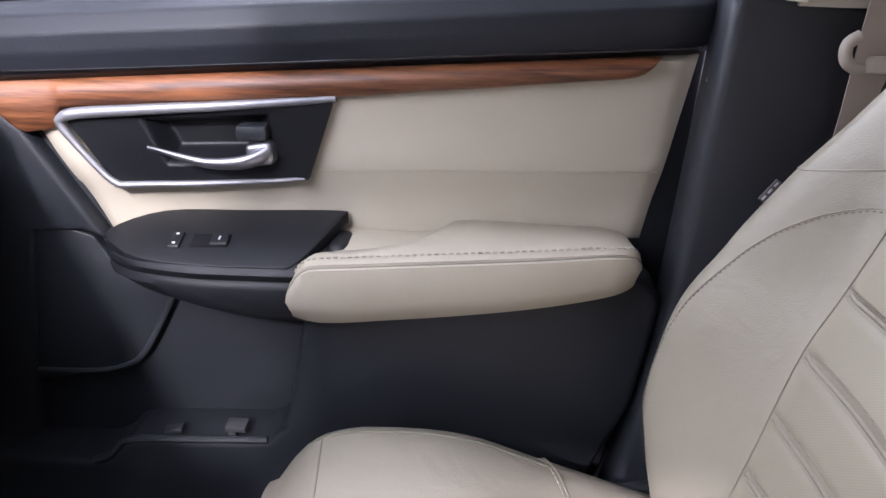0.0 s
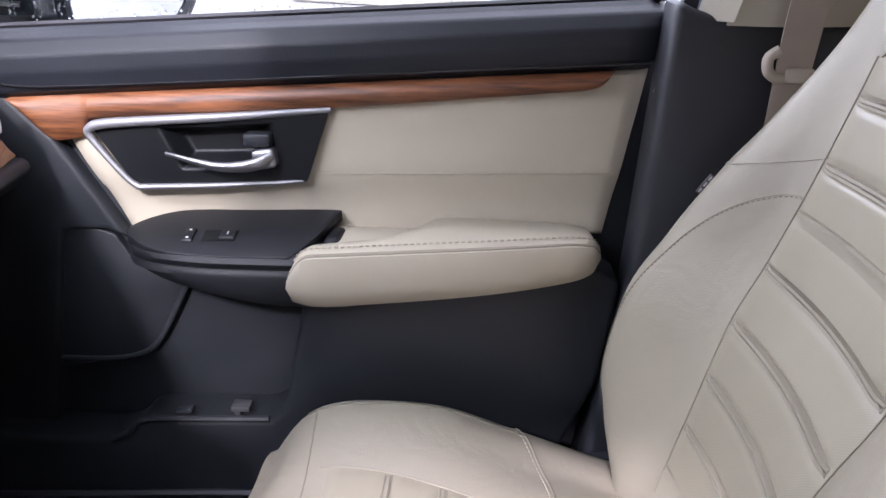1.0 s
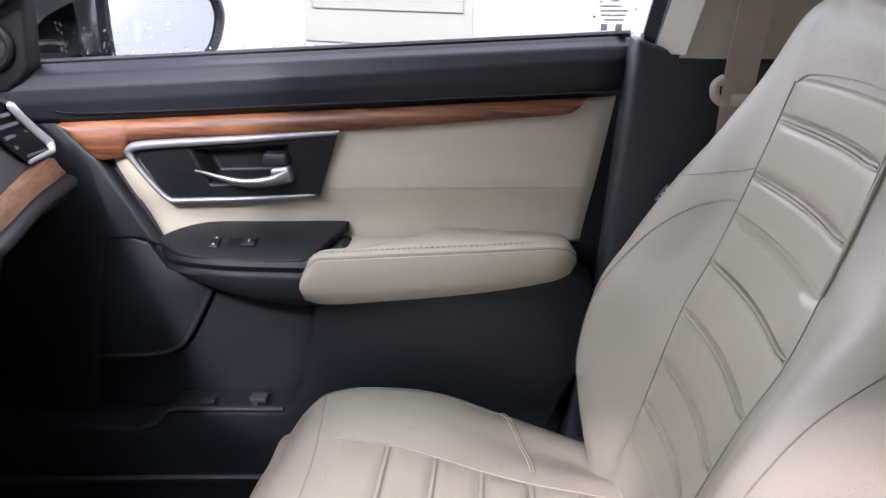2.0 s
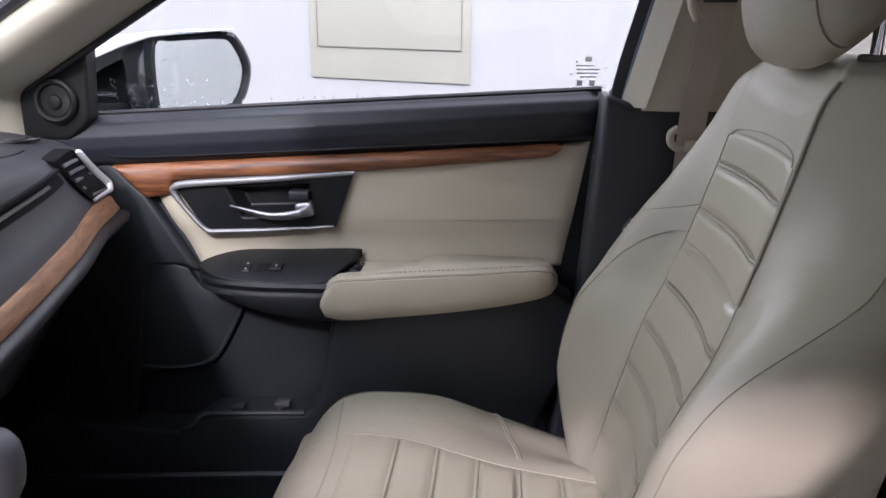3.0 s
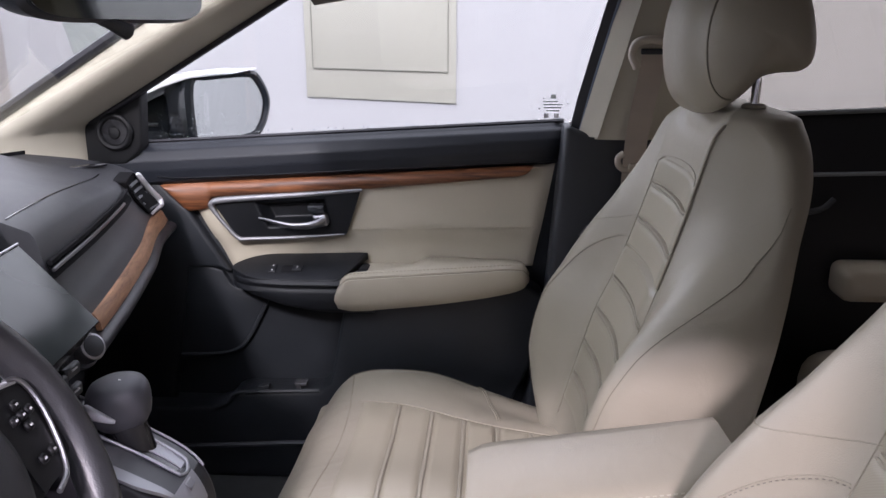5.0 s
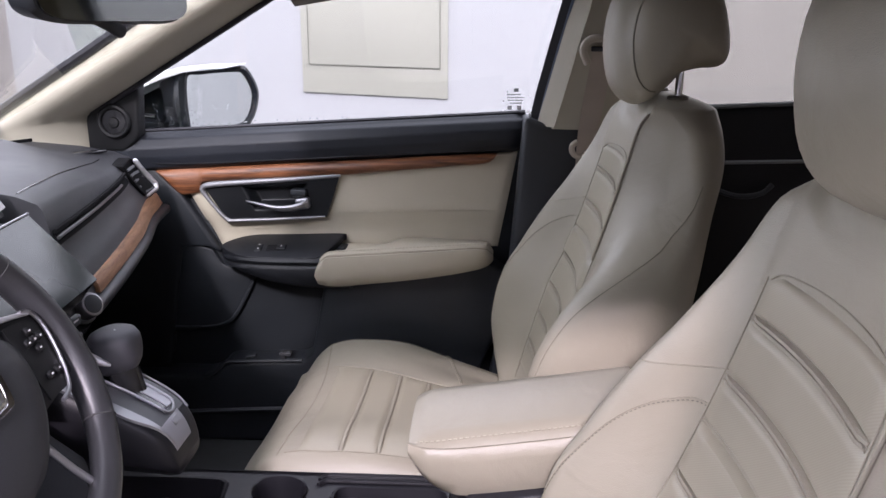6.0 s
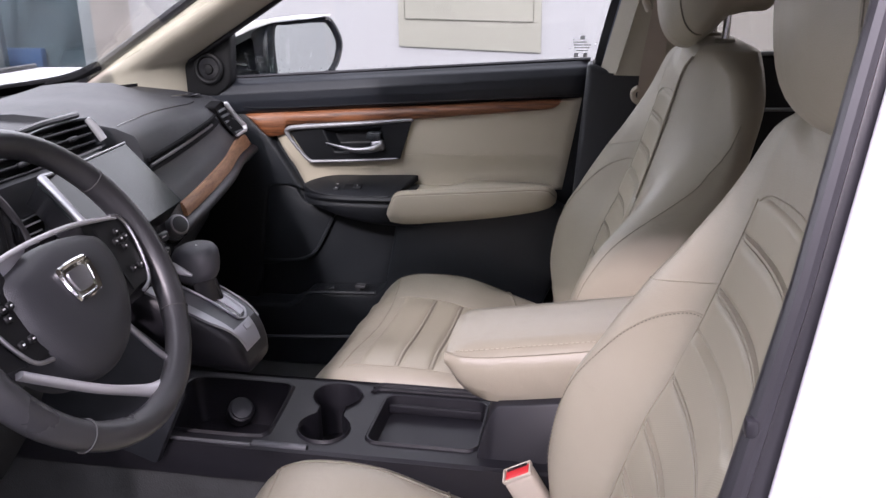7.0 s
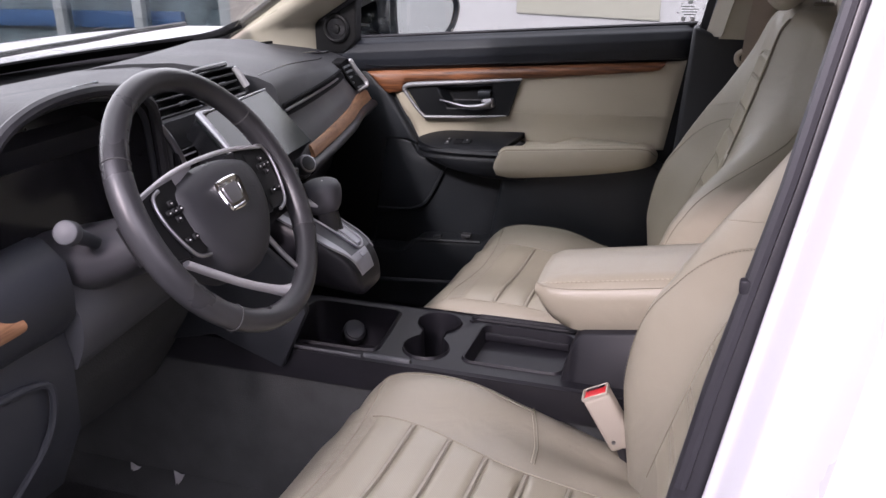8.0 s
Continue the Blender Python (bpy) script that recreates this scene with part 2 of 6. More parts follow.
def rbox(c, s, bevel=0.004, seg=2, turn=None):
    """A box of size s at c with rounded edges."""
    bm = bmesh.new()
    bmesh.ops.create_cube(bm, size=1, matrix=Matrix.Diagonal((*s, 1)))
    if bevel:
        bmesh.ops.bevel(bm, geom=bm.edges[:], offset=bevel, segments=seg, profile=0.5, affect="EDGES")
    m = Matrix.Translation(c)
    if turn is not None:
        m = m @ turn.to_4x4()
    bm.transform(m)
    return bm


def prism(outline, a, b, axis="y", bevel=0.004, seg=2):
    """A plate: the outline in the two other axes, from a to b along axis, edges rounded."""
    def at(p, h):
        return {"y": (p[0], h, p[1]), "x": (h, p[0], p[1]), "z": (p[0], p[1], h)}[axis]
    bm = loft([[at(p, a) for p in outline], [at(p, b) for p in outline]])
    bmesh.ops.recalc_face_normals(bm, faces=bm.faces)
    if bevel:
        bmesh.ops.bevel(bm, geom=[e for e in bm.edges], offset=bevel, segments=seg, profile=0.5, affect="EDGES", clamp_overlap=True)
    return bm


def smooth_line(points, n=40, closed=False):
    """A Catmull-Rom curve through points, n places."""
    P = [Vector(p) for p in points]
    k = len(P)
    out = []
    spans = k if closed else k - 1
    for q in range(n):
        t = q / n * spans if closed else q / (n - 1) * spans
        i = min(int(t), spans - 1)
        f = t - i
        if closed:
            p0, p1, p2, p3 = (P[(i + d) % k] for d in (-1, 0, 1, 2))
        else:
            p0, p1, p2, p3 = P[max(i - 1, 0)], P[i], P[i + 1], P[min(i + 2, k - 1)]
        out.append(0.5 * ((2 * p1) + (p2 - p0) * f + (2 * p0 - 5 * p1 + 4 * p2 - p3) * f * f + (3 * p1 - p0 - 3 * p2 + p3) * f ** 3))
    return out


def sheet(fn, nu, nv, thick=None):
    """A grid over 0..1 x 0..1 by fn(u, v); thick: a vector that gives it a back."""
    bm = bmesh.new()
    g = [[bm.verts.new(fn(i / (nu - 1), j / (nv - 1))) for j in range(nv)] for i in range(nu)]
    for i in range(nu - 1):
        for j in range(nv - 1):
            bm.faces.new((g[i][j], g[i + 1][j], g[i + 1][j + 1], g[i][j + 1]))
    if thick is not None:
        t = Vector(thick)
        h = [[bm.verts.new(v.co + t) for v in r] for r in g]
        for i in range(nu - 1):
            for j in range(nv - 1):
                bm.faces.new((h[i][j], h[i][j + 1], h[i + 1][j + 1], h[i + 1][j]))
        for i in range(nu - 1):
            for j in (0, nv - 1):
                bm.faces.new((g[i][j], g[i + 1][j], h[i + 1][j], h[i][j]))
        for j in range(nv - 1):
            for i in (0, nu - 1):
                bm.faces.new((g[i][j], g[i][j + 1], h[i][j + 1], h[i][j]))
    return bm


def disc(c, normal, r, h, n=32, bevel=0.002):
    bm = bmesh.new()
    bmesh.ops.create_cone(bm, cap_ends=True, segments=n, radius1=r, radius2=r, depth=h)
    if bevel:
        bmesh.ops.bevel(bm, geom=[e for e in bm.edges if len(e.link_faces) == 2 and any(len(f.verts) > 4 for f in e.link_faces)], offset=bevel, segments=2, profile=0.5, affect="EDGES")
    bm.transform(Matrix.Translation(c) @ Vector(normal).to_track_quat("Z", "Y").to_matrix().to_4x4())
    return bm


def stitches(points, length=0.004, gap=0.0025, r=0.0006):
    """Short thread stitches along a line of points."""
    pts = [Vector(p) for p in points]
    bms, run = [], 0.0
    out = bmesh.new()
    for a, b in zip(pts, pts[1:]):
        d = (b - a)
        L = d.length
        if L < 1e-6:
            continue
        d /= L
        while run < L:
            p = a + d * run
            q = p + d * min(length, L)
            side = d.orthogonal().normalized() * r
            up = d.cross(side).normalized() * r
            v = [out.verts.new(x) for x in (p - side - up, p + side - up, p + side + up, p - side + up, q - side - up, q + side - up, q + side + up, q - side + up)]
            for f in ((0, 1, 2, 3), (4, 7, 6, 5), (0, 4, 5, 1), (1, 5, 6, 2), (2, 6, 7, 3), (3, 7, 4, 0)):
                out.faces.new([v[i] for i in f])
            run += length + gap
        run -= L
    return out


def interp(x, xs, ys):
    """A smooth curve through knots, with no overshoot."""
    if x <= xs[0]:
        return float(ys[0])
    if x >= xs[-1]:
        return float(ys[-1])
    i = 0
    while x > xs[i + 1]:
        i += 1
    def slope(k):
        if k <= 0 or k >= len(xs) - 1:
            j = 0 if k <= 0 else len(xs) - 2
            return (ys[j + 1] - ys[j]) / (xs[j + 1] - xs[j])
        a = (ys[k] - ys[k - 1]) / (xs[k] - xs[k - 1])
        b = (ys[k + 1] - ys[k]) / (xs[k + 1] - xs[k])
        return 0.0 if a * b <= 0 else 2 * a * b / (a + b)
    h = xs[i + 1] - xs[i]
    t = (x - xs[i]) / h
    a, b = slope(i) * h, slope(i + 1) * h
    return float((2 * t ** 3 - 3 * t * t + 1) * ys[i] + (t ** 3 - 2 * t * t + t) * a + (3 * t * t - 2 * t ** 3) * ys[i + 1] + (t ** 3 - t * t) * b)


def ease(t):
    t = min(max(t, 0.0), 1.0)
    return t * t * (3 - 2 * t)


# ---------------------------------------------------------------- setting
ground = tagged(part("ground", rbox((0, 0, -0.05), (600, 600, 0.1), 0), CONCRETE), "wet grey concrete floor of the yard", "ground", kind="structure")
# unseen wall, added to hold back low sky light from the driver's side
sky_blocker_opposite = tagged(part("sky_blocker_opposite", rbox((0, -6.2, 2.25), (44, 0.2, 4.5), 0), BLOCKER_GREY), "unseen grey wall added opposite to block low sky light", "wall", kind="structure")
# a second added wall, out of view ahead, that lowers the frontal light
sky_blocker_front = tagged(part("sky_blocker_front", rbox((-7.2, -3.8, 2.7), (0.2, 4.6, 5.4), 0), BLOCKER_GREY), "unseen grey wall added ahead to cut light from the front", "wall", kind="structure")
wall_side = tagged(part("wall_side", rbox((21.4, 4.1, 1.25), (48.0, 0.2, 2.5), 0), WALL_WHITE), "plain white painted wall beside the car", "wall", kind="structure")


def wall_board():
    """A cream board with a second sheet on it, stuck to the wall."""
    t = thing("wall_board", "cream rectangular board fixed to the white wall", "board")
    part("board", prism([(-0.80, 0.962), (0.075, 0.925), (0.075, 2.0), (-0.80, 2.0)], 3.985, 3.999, "y", 0.002), PAPER, t)
    part("sheet", prism([(-0.757, 1.128), (0.028, 1.105), (0.028, 1.9), (-0.757, 1.9)], 3.978, 3.9845, "y", 0.002), PAPER, t)
    edge = material("sheet_edge", (0.095, 0.09, 0.075), 0.7)
    part("sheet_border", tube([(-0.757, 3.977, 1.9), (-0.757, 3.977, 1.128), (0.028, 3.977, 1.105), (0.028, 3.977, 1.9)], 0.0035, 6), edge, t, "thin dark edge line")


wall_board()


def shop_front():
    t = tagged(new("shop_front"), "grey framed glass shop front with a blue band", "facade", kind="structure")
    y = 4.6
    part("panel", rbox((-7.0, y + 0.3, 1.25), (9.0, 0.1, 2.5), 0.01), PANEL_GREY, t)
    part("band", rbox((-6.6, y + 0.2, 0.80), (5.5, 0.06, 0.14), 0.01), BLUE, t, "blue band")
    for x, w in ((-3.25, 0.16), (-4.1, 0.09), (-4.9, 0.09), (-6.1, 0.12), (-8.0, 0.12)):
        part("post", rbox((x, y, 1.25), (w, 0.12, 2.5), 0.008), FRAME_GREY, t)
    for x0, x1 in ((-4.05, -3.33), (-4.85, -4.15), (-6.04, -4.95), (-7.94, -6.16)):
        part("pane", rbox(((x0 + x1) / 2, y, 1.25), (x1 - x0, 0.012, 2.46), 0), SHOP_GLASS, t)
    part("end_wall", rbox((-2.86, y - 0.1, 1.25), (0.5, 0.3, 2.5), 0.01), material("beige_end_wall", (0.17, 0.158, 0.148), 0.8, stain=0.3, stain_size=2), t, "stained beige end wall")


shop_front()


# ---------------------------------------------------------------- car body
def car_body():
    t = thing("car", "white car with beige and black interior", "car")
    # floor, tunnel sides, firewall and rear closing
    part("floor_pan", rbox((0.55, 0.0, 0.41), (3.0, 1.60, 0.06), 0.01), CARPET, t, "black carpet")
    part("firewall", rbox((-0.95, -0.03, 0.72), (0.05, 1.56, 0.75), 0.01), CARPET, t)
    part("toe_board", rbox((-0.82, -0.03, 0.50), (0.35, 1.50, 0.04), 0.01, turn=Matrix.Rotation(radians(35), 3, "Y")), CARPET, t)
    part("tailgate", rbox((2.25, -0.03, 0.75), (0.08, 1.5, 0.8), 0.03), SOFT_BLACK, t)
    part("tailgate_upper", rbox((2.15, -0.03, 1.30), (0.06, 1.4, 0.5), 0.02), SOFT_BLACK, t)
    part("side_skin", prism([(-0.75, 1.10), (0.40, 1.14), (2.3, 1.16), (2.3, 0.35), (-0.75, 0.35)], 0.835, 0.855, "y", 0.006), WHITE_PAINT, t, "white outer body side")
    part("kick_panel", rbox((-0.86, 0.80, 0.74), (0.36, 0.06, 0.76), 0.01), CARPET, t)
    part("nose", prism([(-2.02, 0.88), (-1.70, 1.00), (-0.93, 1.10), (-0.93, 0.36), (-1.98, 0.36)], -0.77, 0.77, "y", 0.04, 3), WHITE_PAINT, t, "plain white front body")
    # roof with liner
    def roof(u, v):
        x, y = -0.09 + 2.25 * u, -0.68 + 1.30 * v
        return (x, y, 1.585 - 0.10 * (2 * v - 1) ** 2 - 0.05 * (2 * u - 0.9) ** 2 + 0.02)
    part("roof", sheet(roof, 16, 14, (0, 0, 0.03)), WHITE_PAINT, t)
    def liner(u, v):
        p = Vector(roof(u, v))
        return p - Vector((0, 0, 0.012))
    part("headliner", sheet(liner, 16, 14, (0, 0, -0.015)), HEADLINER, t, "beige headliner")
    # bonnet, cowl and wiper
    def bonnet(u, v):
        x0, y = -2.05 + 1.165 * u, -0.80 + 1.60 * v
        x = x0 + 0.17 * (2 * v - 1) ** 4 * u ** 3
        return (x, y, interp(x0, [-2.05, -1.7, -1.588, -1.396, -1.2, -1.015, -0.95, -0.885], [0.93, 1.04, 1.077, 1.129, 1.162, 1.185, 1.182, 1.168]) - 0.012 * (2 * v - 1) ** 4)
    part("bonnet", sheet(bonnet, 14, 14, (0, 0, -0.03)), WHITE_PAINT, t, "white wet bonnet")
    part("cowl", sheet(lambda u, v: (-0.875 + 0.14 * u + 0.15 * (2 * v - 1) ** 4, -0.74 + 1.46 * v, 1.152 - 0.012 * math.sin(math.pi * u)), 6, 12, (0, 0, -0.02)), COWL, t, "black cowl strip")
    part("wiper", tube(smooth_line([(-0.90, -0.10, 1.176), (-0.905, 0.12, 1.182), (-0.90, 0.32, 1.184), (-0.885, 0.45, 1.189), (-0.85, 0.62, 1.194)], 20), 0.006, 6), RUBBER, t)
    # windscreen
    part("windshield", sheet(lambda u, v: (-0.87 + 0.14 * (2 * v - 1) ** 2 + 0.77 * u, -0.68 + 1.32 * v + (0.5 - v) * 0.06 * u, 1.16 + 0.375 * u), 8, 10, (0, 0, 0.005)), FRONT_GLASS, t, "clear green-tinted windshield")
    part("windshield_band", sheet(lambda u, v: (-0.868 + 0.14 * (1.78 * v - 1) ** 2 + 0.042 * u, -0.68 + 1.175 * v, 1.155 + 0.021 * u), 4, 14, (0.002, 0, -0.004)), COWL, t, "black band along the windshield base")
    part("corner_seal", tube(smooth_line([(-0.835, 0.40, 1.158), (-0.800, 0.49, 1.162), (-0.765, 0.555, 1.166), (-0.735, 0.60, 1.175), (-0.68, 0.603, 1.197)], 20), 0.011, 8), COWL, t, "black windshield corner seal")
    # front pillars
    def pillar(side):
        def ring(u):
            rear = Vector((-0.53 + 0.47 * u, 0.735 - 0.075 * u, 1.195 + 0.265 * u))
            front = Vector((-0.80 + 0.52 * u, 0.665 - 0.065 * u, 1.13 + 0.30 * u))
            mid = (rear + front) / 2
            out = []
            for q in range(13):
                f = q / 12
                p = front.lerp(rear, f) + Vector((0.03, -0.045, 0.01)) * math.sin(math.pi * f)
                out.append(p)
            out += [rear + Vector((0, 0.03, 0)), mid + Vector((0, 0.06, 0)), front + Vector((-0.01, 0.04, 0))]
            return [Vector((p.x, side * p.y - (0.06 if side < 0 else 0), p.z)) for p in out]
        base = [Vector((p.x + 0.02 * (p.x < -0.7), p.y, 1.10)) for p in ring(0)]
        b = part("front_pillar", loft([base] + [ring(i / 14) for i in range(15)]), TRIM_BEIGE, t, "beige pillar trim", 80)
        r0, r1 = ring(0), ring(1)
        part("seal", tube([r0[12].lerp(r1[12], q / 8) + Vector((0.004, 0, 0)) for q in range(9)], 0.007, 8), RUBBER, b, "black window seal")
        part("seal", tube([r0[0].lerp(r1[0], q / 8) + Vector((-0.008, 0, 0.002)) for q in range(9)], 0.012, 8), RUBBER, b, "black windshield seal")
    pillar(1)
    # centre pillar, passenger side
    def bp_up(u, v):
        z = 1.178 + 0.32 * v
        x = 0.455 + 0.075 * v + 0.17 * u
        return (x, 0.680 - 0.012 * math.sin(math.pi * min(u * 1.3, 1)) + 0.01 * u - 0.022 * v, z)
    part("centre_pillar_trim", sheet(bp_up, 10, 10, (0, 0.03, 0)), TRIM_BEIGE, t, "beige upper pillar trim")
    part("centre_pillar_edge", sheet(lambda u, v: (0.4255 + 0.076 * v + 0.034 * u, 0.703 - 0.030 * u - 0.028 * v, 1.182 + 0.30 * v), 6, 8, (0.004, 0.02, 0)), TRIM_BEIGE, t, "light beige pillar edge")
    part("centre_pillar_base", prism([(0.40, 1.205), (0.43, 1.19), (0.66, 1.175), (0.66, 0.42), (0.30, 0.42), (0.335, 0.60), (0.37, 0.80), (0.385, 1.0)], 0.685, 0.76, "y", 0.012, 3), SOFT_BLACK, t, "black lower pillar trim")
    part("door_gap_strip", tube([(0.414, 0.722, 1.205), (0.408, 0.722, 1.172), (0.395, 0.724, 1.097)], 0.0036, 6), WHITE_PAINT, t, "silver painted door edge")
    # rear door seen between the seats
    rd = part("rear_door", prism([(0.66, 1.215), (1.55, 1.25), (1.55, 0.42), (0.66, 0.42)], 0.75, 0.80, "y", 0.015, 3), CORNER_BLACK, t, "black rear door panel")
    part("sill_strip", tube([(0.66, 0.752, 1.213), (1.1, 0.752, 1.232), (1.55, 0.755, 1.25)], 0.005, 8), FRAME_GREY, rd, "grey window seal")
    part("trim_line", tube([(0.66, 0.748, 1.098), (1.5, 0.748, 1.12)], 0.0045, 6), FRAME_GREY, rd)
    part("rear_handle", tube(smooth_line([(0.80, 0.735, 1.05), (0.85, 0.725, 1.035), (0.90, 0.728, 1.04), (0.925, 0.735, 1.058)], 12), 0.006, 8), HARD_BLACK, rd, "dark door handle")
    part("rear_armrest", rbox((1.12, 0.72, 0.90), (0.36, 0.09, 0.07), 0.02, 3), DOOR_BEIGE, rd, "beige rear armrest")
    part("rear_window_post", prism([(1.50, 1.23), (1.58, 1.25), (1.62, 1.52), (1.56, 1.52)], 0.70, 0.76, "y", 0.01), SOFT_BLACK, t)
    rg = part("rear_window", sheet(lambda u, v: (0.60 + 0.92 * u, 0.80 - 0.15 * v, 1.2 + 0.34 * v), 3, 3, (0, 0.004, 0)), REAR_GLASS, t, "darker tinted rear side window")
    rg.visible_shadow = False
    part("rear_quarter", prism([(1.55, 1.55), (2.3, 1.45), (2.3, 0.42), (1.55, 0.42)], 0.70, 0.76, "y", 0.01), SOFT_BLACK, t)
    # driver side: rear door, sill, and the jamb of the open door
    part("driver_rear_door", prism([(0.62, 1.2), (1.55, 1.24), (1.55, 0.42), (0.62, 0.42)], -0.86, -0.80, "y", 0.015, 3), HARD_BLACK, t)
    part("driver_quarter", prism([(1.5, 1.52), (2.3, 1.45), (2.3, 0.42), (1.5, 0.42)], -0.84, -0.78, "y", 0.01), SOFT_BLACK, t)
    def lean(z):
        """The pillar leans inwards above the belt line."""
        return 0.27 * (z - 1.07) if z > 1.0 else -0.0189 + 0.10 * (z - 1.0)
    def jamb(u, v):
        z = 0.35 + 1.18 * v
        prof = ((0.012, 0.02), (0.0, -0.004), (0.006, -0.012), (0.013, -0.05), (0.030, -0.062), (0.038, -0.10), (0.075, -0.115), (0.16, -0.118), (0.30, -0.118))
        f = u * (len(prof) - 1)
        i = min(int(f), len(prof) - 2)
        a, b = prof[i], prof[i + 1]
        w = f - i
        return (0.486 + 0.21 * (z - 1.071) + a[0] * (1 - w) + b[0] * w, -0.792 + lean(z) + a[1] * (1 - w) + b[1] * w, z)
    part("door_jamb", sheet(jamb, 43, 16, (0.03, 0.02, 0)), WHITE_PAINT, t, "white door jamb")
    strip = [(0.4825 + 0.21 * (z - 1.07) - 0.004 * ease((1.20 - z) / 0.02), -0.785 + lean(z), z) for z in (0.35 + 0.06 * i for i in range(20))]
    ws2 = part("weatherstrip", tube(strip, [0.0088 + 0.002 * ease((1.20 - z) / 0.02) for x, y, z in strip], 12), RUBBER, t, "black rubber door seal")
    part("lip", tube([(x - 0.006, y - 0.009, z) for x, y, z in strip[12:]], 0.0045, 8), RUBBER, ws2)
    part("centre_pillar_inner", tube([(x + 0.026, y + 0.036, z) for x, y, z in strip], 0.022, 12), TRIM_BEIGE, t, "beige inner pillar trim")
    part("clip", rbox((0.4965, -0.7625, 1.192), (0.006, 0.008, 0.009), 0.002), RUBBER, t)
    part("sill", rbox((-0.2, -0.80, 0.39), (1.4, 0.14, 0.12), 0.03, 3), HARD_BLACK, t)
    part("roof_rail", tube([(-0.62, -0.72, 1.20), (-0.35, -0.69, 1.36), (-0.1, -0.655, 1.465), (0.3, -0.63, 1.525), (0.7, -0.63, 1.53), (1.5, -0.64, 1.51)], 0.045, 10), WHITE_PAINT, t)
    part("roof_rail", tube([(-0.06, 0.66, 1.455), (0.3, 0.635, 1.51), (0.7, 0.63, 1.52), (1.5, 0.64, 1.5)], 0.04, 10), HEADLINER, t)
    part("striker", rbox((0.66, -0.915, 0.985), (0.03, 0.02, 0.07), 0.006), DARK_CHROME, t, "dark metal door striker")
    return t


car = car_body()


# ---------------------------------------------------------------- passenger door
def door_line(x, a, b):
    """Height of a line that rises along the door from x = -0.40 to 0.40."""
    return a + (b - a) * (x + 0.40) / 0.80


def passenger_door():
    t = thing("passenger_door", "closed front door with beige panel, walnut strip and black top", "car door")
    part("shell", prism([(-0.70, 1.12), (-0.45, 1.145), (0.405, 1.195), (0.395, 1.0), (0.375, 0.70), (0.30, 0.45), (-0.70, 0.45)], 0.772, 0.83, "y", 0.008), DOOR_BLACK, t)
    # padded top
    def top(u, v):
        x = -0.60 + 1.005 * u
        zs, zw = door_line(x, 1.151, 1.197), door_line(x, 1.068, 1.122)
        prof = ((0.815, 0.0), (0.79, 0.004), (0.762, 0.002), (0.742, -0.12), (0.731, -0.35), (0.731, -0.6), (0.738, -0.88), (0.755, -1.02))
        f = v * (len(prof) - 1)
        i = min(int(f), len(prof) - 2)
        w = f - i
        y = prof[i][0] * (1 - w) + prof[i + 1][0] * w
        h = prof[i][1] * (1 - w) + prof[i + 1][1] * w
        end = max(0, (x - 0.385) / 0.02)
        return (x, y + 0.02 * end * end, zs + h * (zs - zw) if h < 0 else zs + h)
    cap = part("door_top", sheet(top, 40, 36, (0, 0.02, 0)), DOOR_TOP, t, "black padded door top with a sewn seam")
    seam = [(-0.455, 1.125), (-0.43, 1.105), (-0.39, 1.089), (-0.30, 1.090), (-0.1, 1.101), (0.1, 1.113), (0.30, 1.124), (0.385, 1.129)]
    part("seam", tube([(p.x, 0.7325 + 0.004 * (p.x < -0.4), p.y) for p in smooth_line([(a, b, 0) for a, b in seam], 50)], 0.0011, 6), GLOSS_BLACK, cap)
    part("glass_seal", tube([(x, 0.772, door_line(x, 1.153, 1.199) + 0.002) for x in np.linspace(-0.5, 0.405, 14)], 0.005, 6), RUBBER, cap)
    # walnut strip
    lo = smooth_line([(0.347, 1.1185, 0), (0.338, 1.103, 0), (0.318, 1.0945, 0), (0.26, 1.089, 0), (0.005, 1.066, 0), (-0.20, 1.052, 0), (-0.285, 1.047, 0), (-0.298, 1.040, 0), (-0.306, 1.026, 0), (-0.330, 1.020, 0), (-0.352, 1.021, 0), (-0.378, 1.046, 0), (-0.398, 1.0715, 0)], 60)
    def strip(u, v):
        x0, z0 = lo[int(round(u * 59))][:2]
        zt = door_line(x0, 1.0715, 1.1205)
        z = z0 + (zt - z0) * v
        return (x0, 0.752 - 0.018 * math.sqrt(max(0, math.sin(math.pi * (0.06 + 0.88 * v)))), z)
    part("wood_trim", sheet(strip, 60, 12, (0, 0.012, 0)), WOOD, t, "glossy walnut grain strip")
    # beige panel with a soft crease
    def panel(u, v):
        xl = -0.352 + (1 - v) * 0.085
        xr = 0.352 + 0.038 * v
        x = xl + (xr - xl) * u
        zb = 0.885 + 0.02 * u
        zt = door_line(x, 1.071, 1.1205) - (0.02 if x < -0.30 else 0.012 * ease((0.30 - x) / 0.1))
        z = zb + (zt - zb) * v
        crease = door_line(x, 0.972, 0.992)
        y = 0.757 - 0.005 * math.exp(-((z - crease - 0.012) / 0.03) ** 2) - 0.006 * ease((z - crease) / 0.08)
        y += 0.005 * ease((crease - z) / 0.05)
        e = min(u, 1 - u, v, 1 - v)
        if -0.276 + (1.03 - z) * 0.6 < x < -0.014 - (1.06 - z) * 0.32 and door_line(x, 0.974, 1.002) < z:
            y = 0.775
        return (x, y + 0.008 * (1 - ease(e / 0.02)), z)
    bp = part("panel", sheet(panel, 70, 40, (0, 0.01, 0)), DOOR_BEIGE, t, "beige leather door panel with a sewn crease")
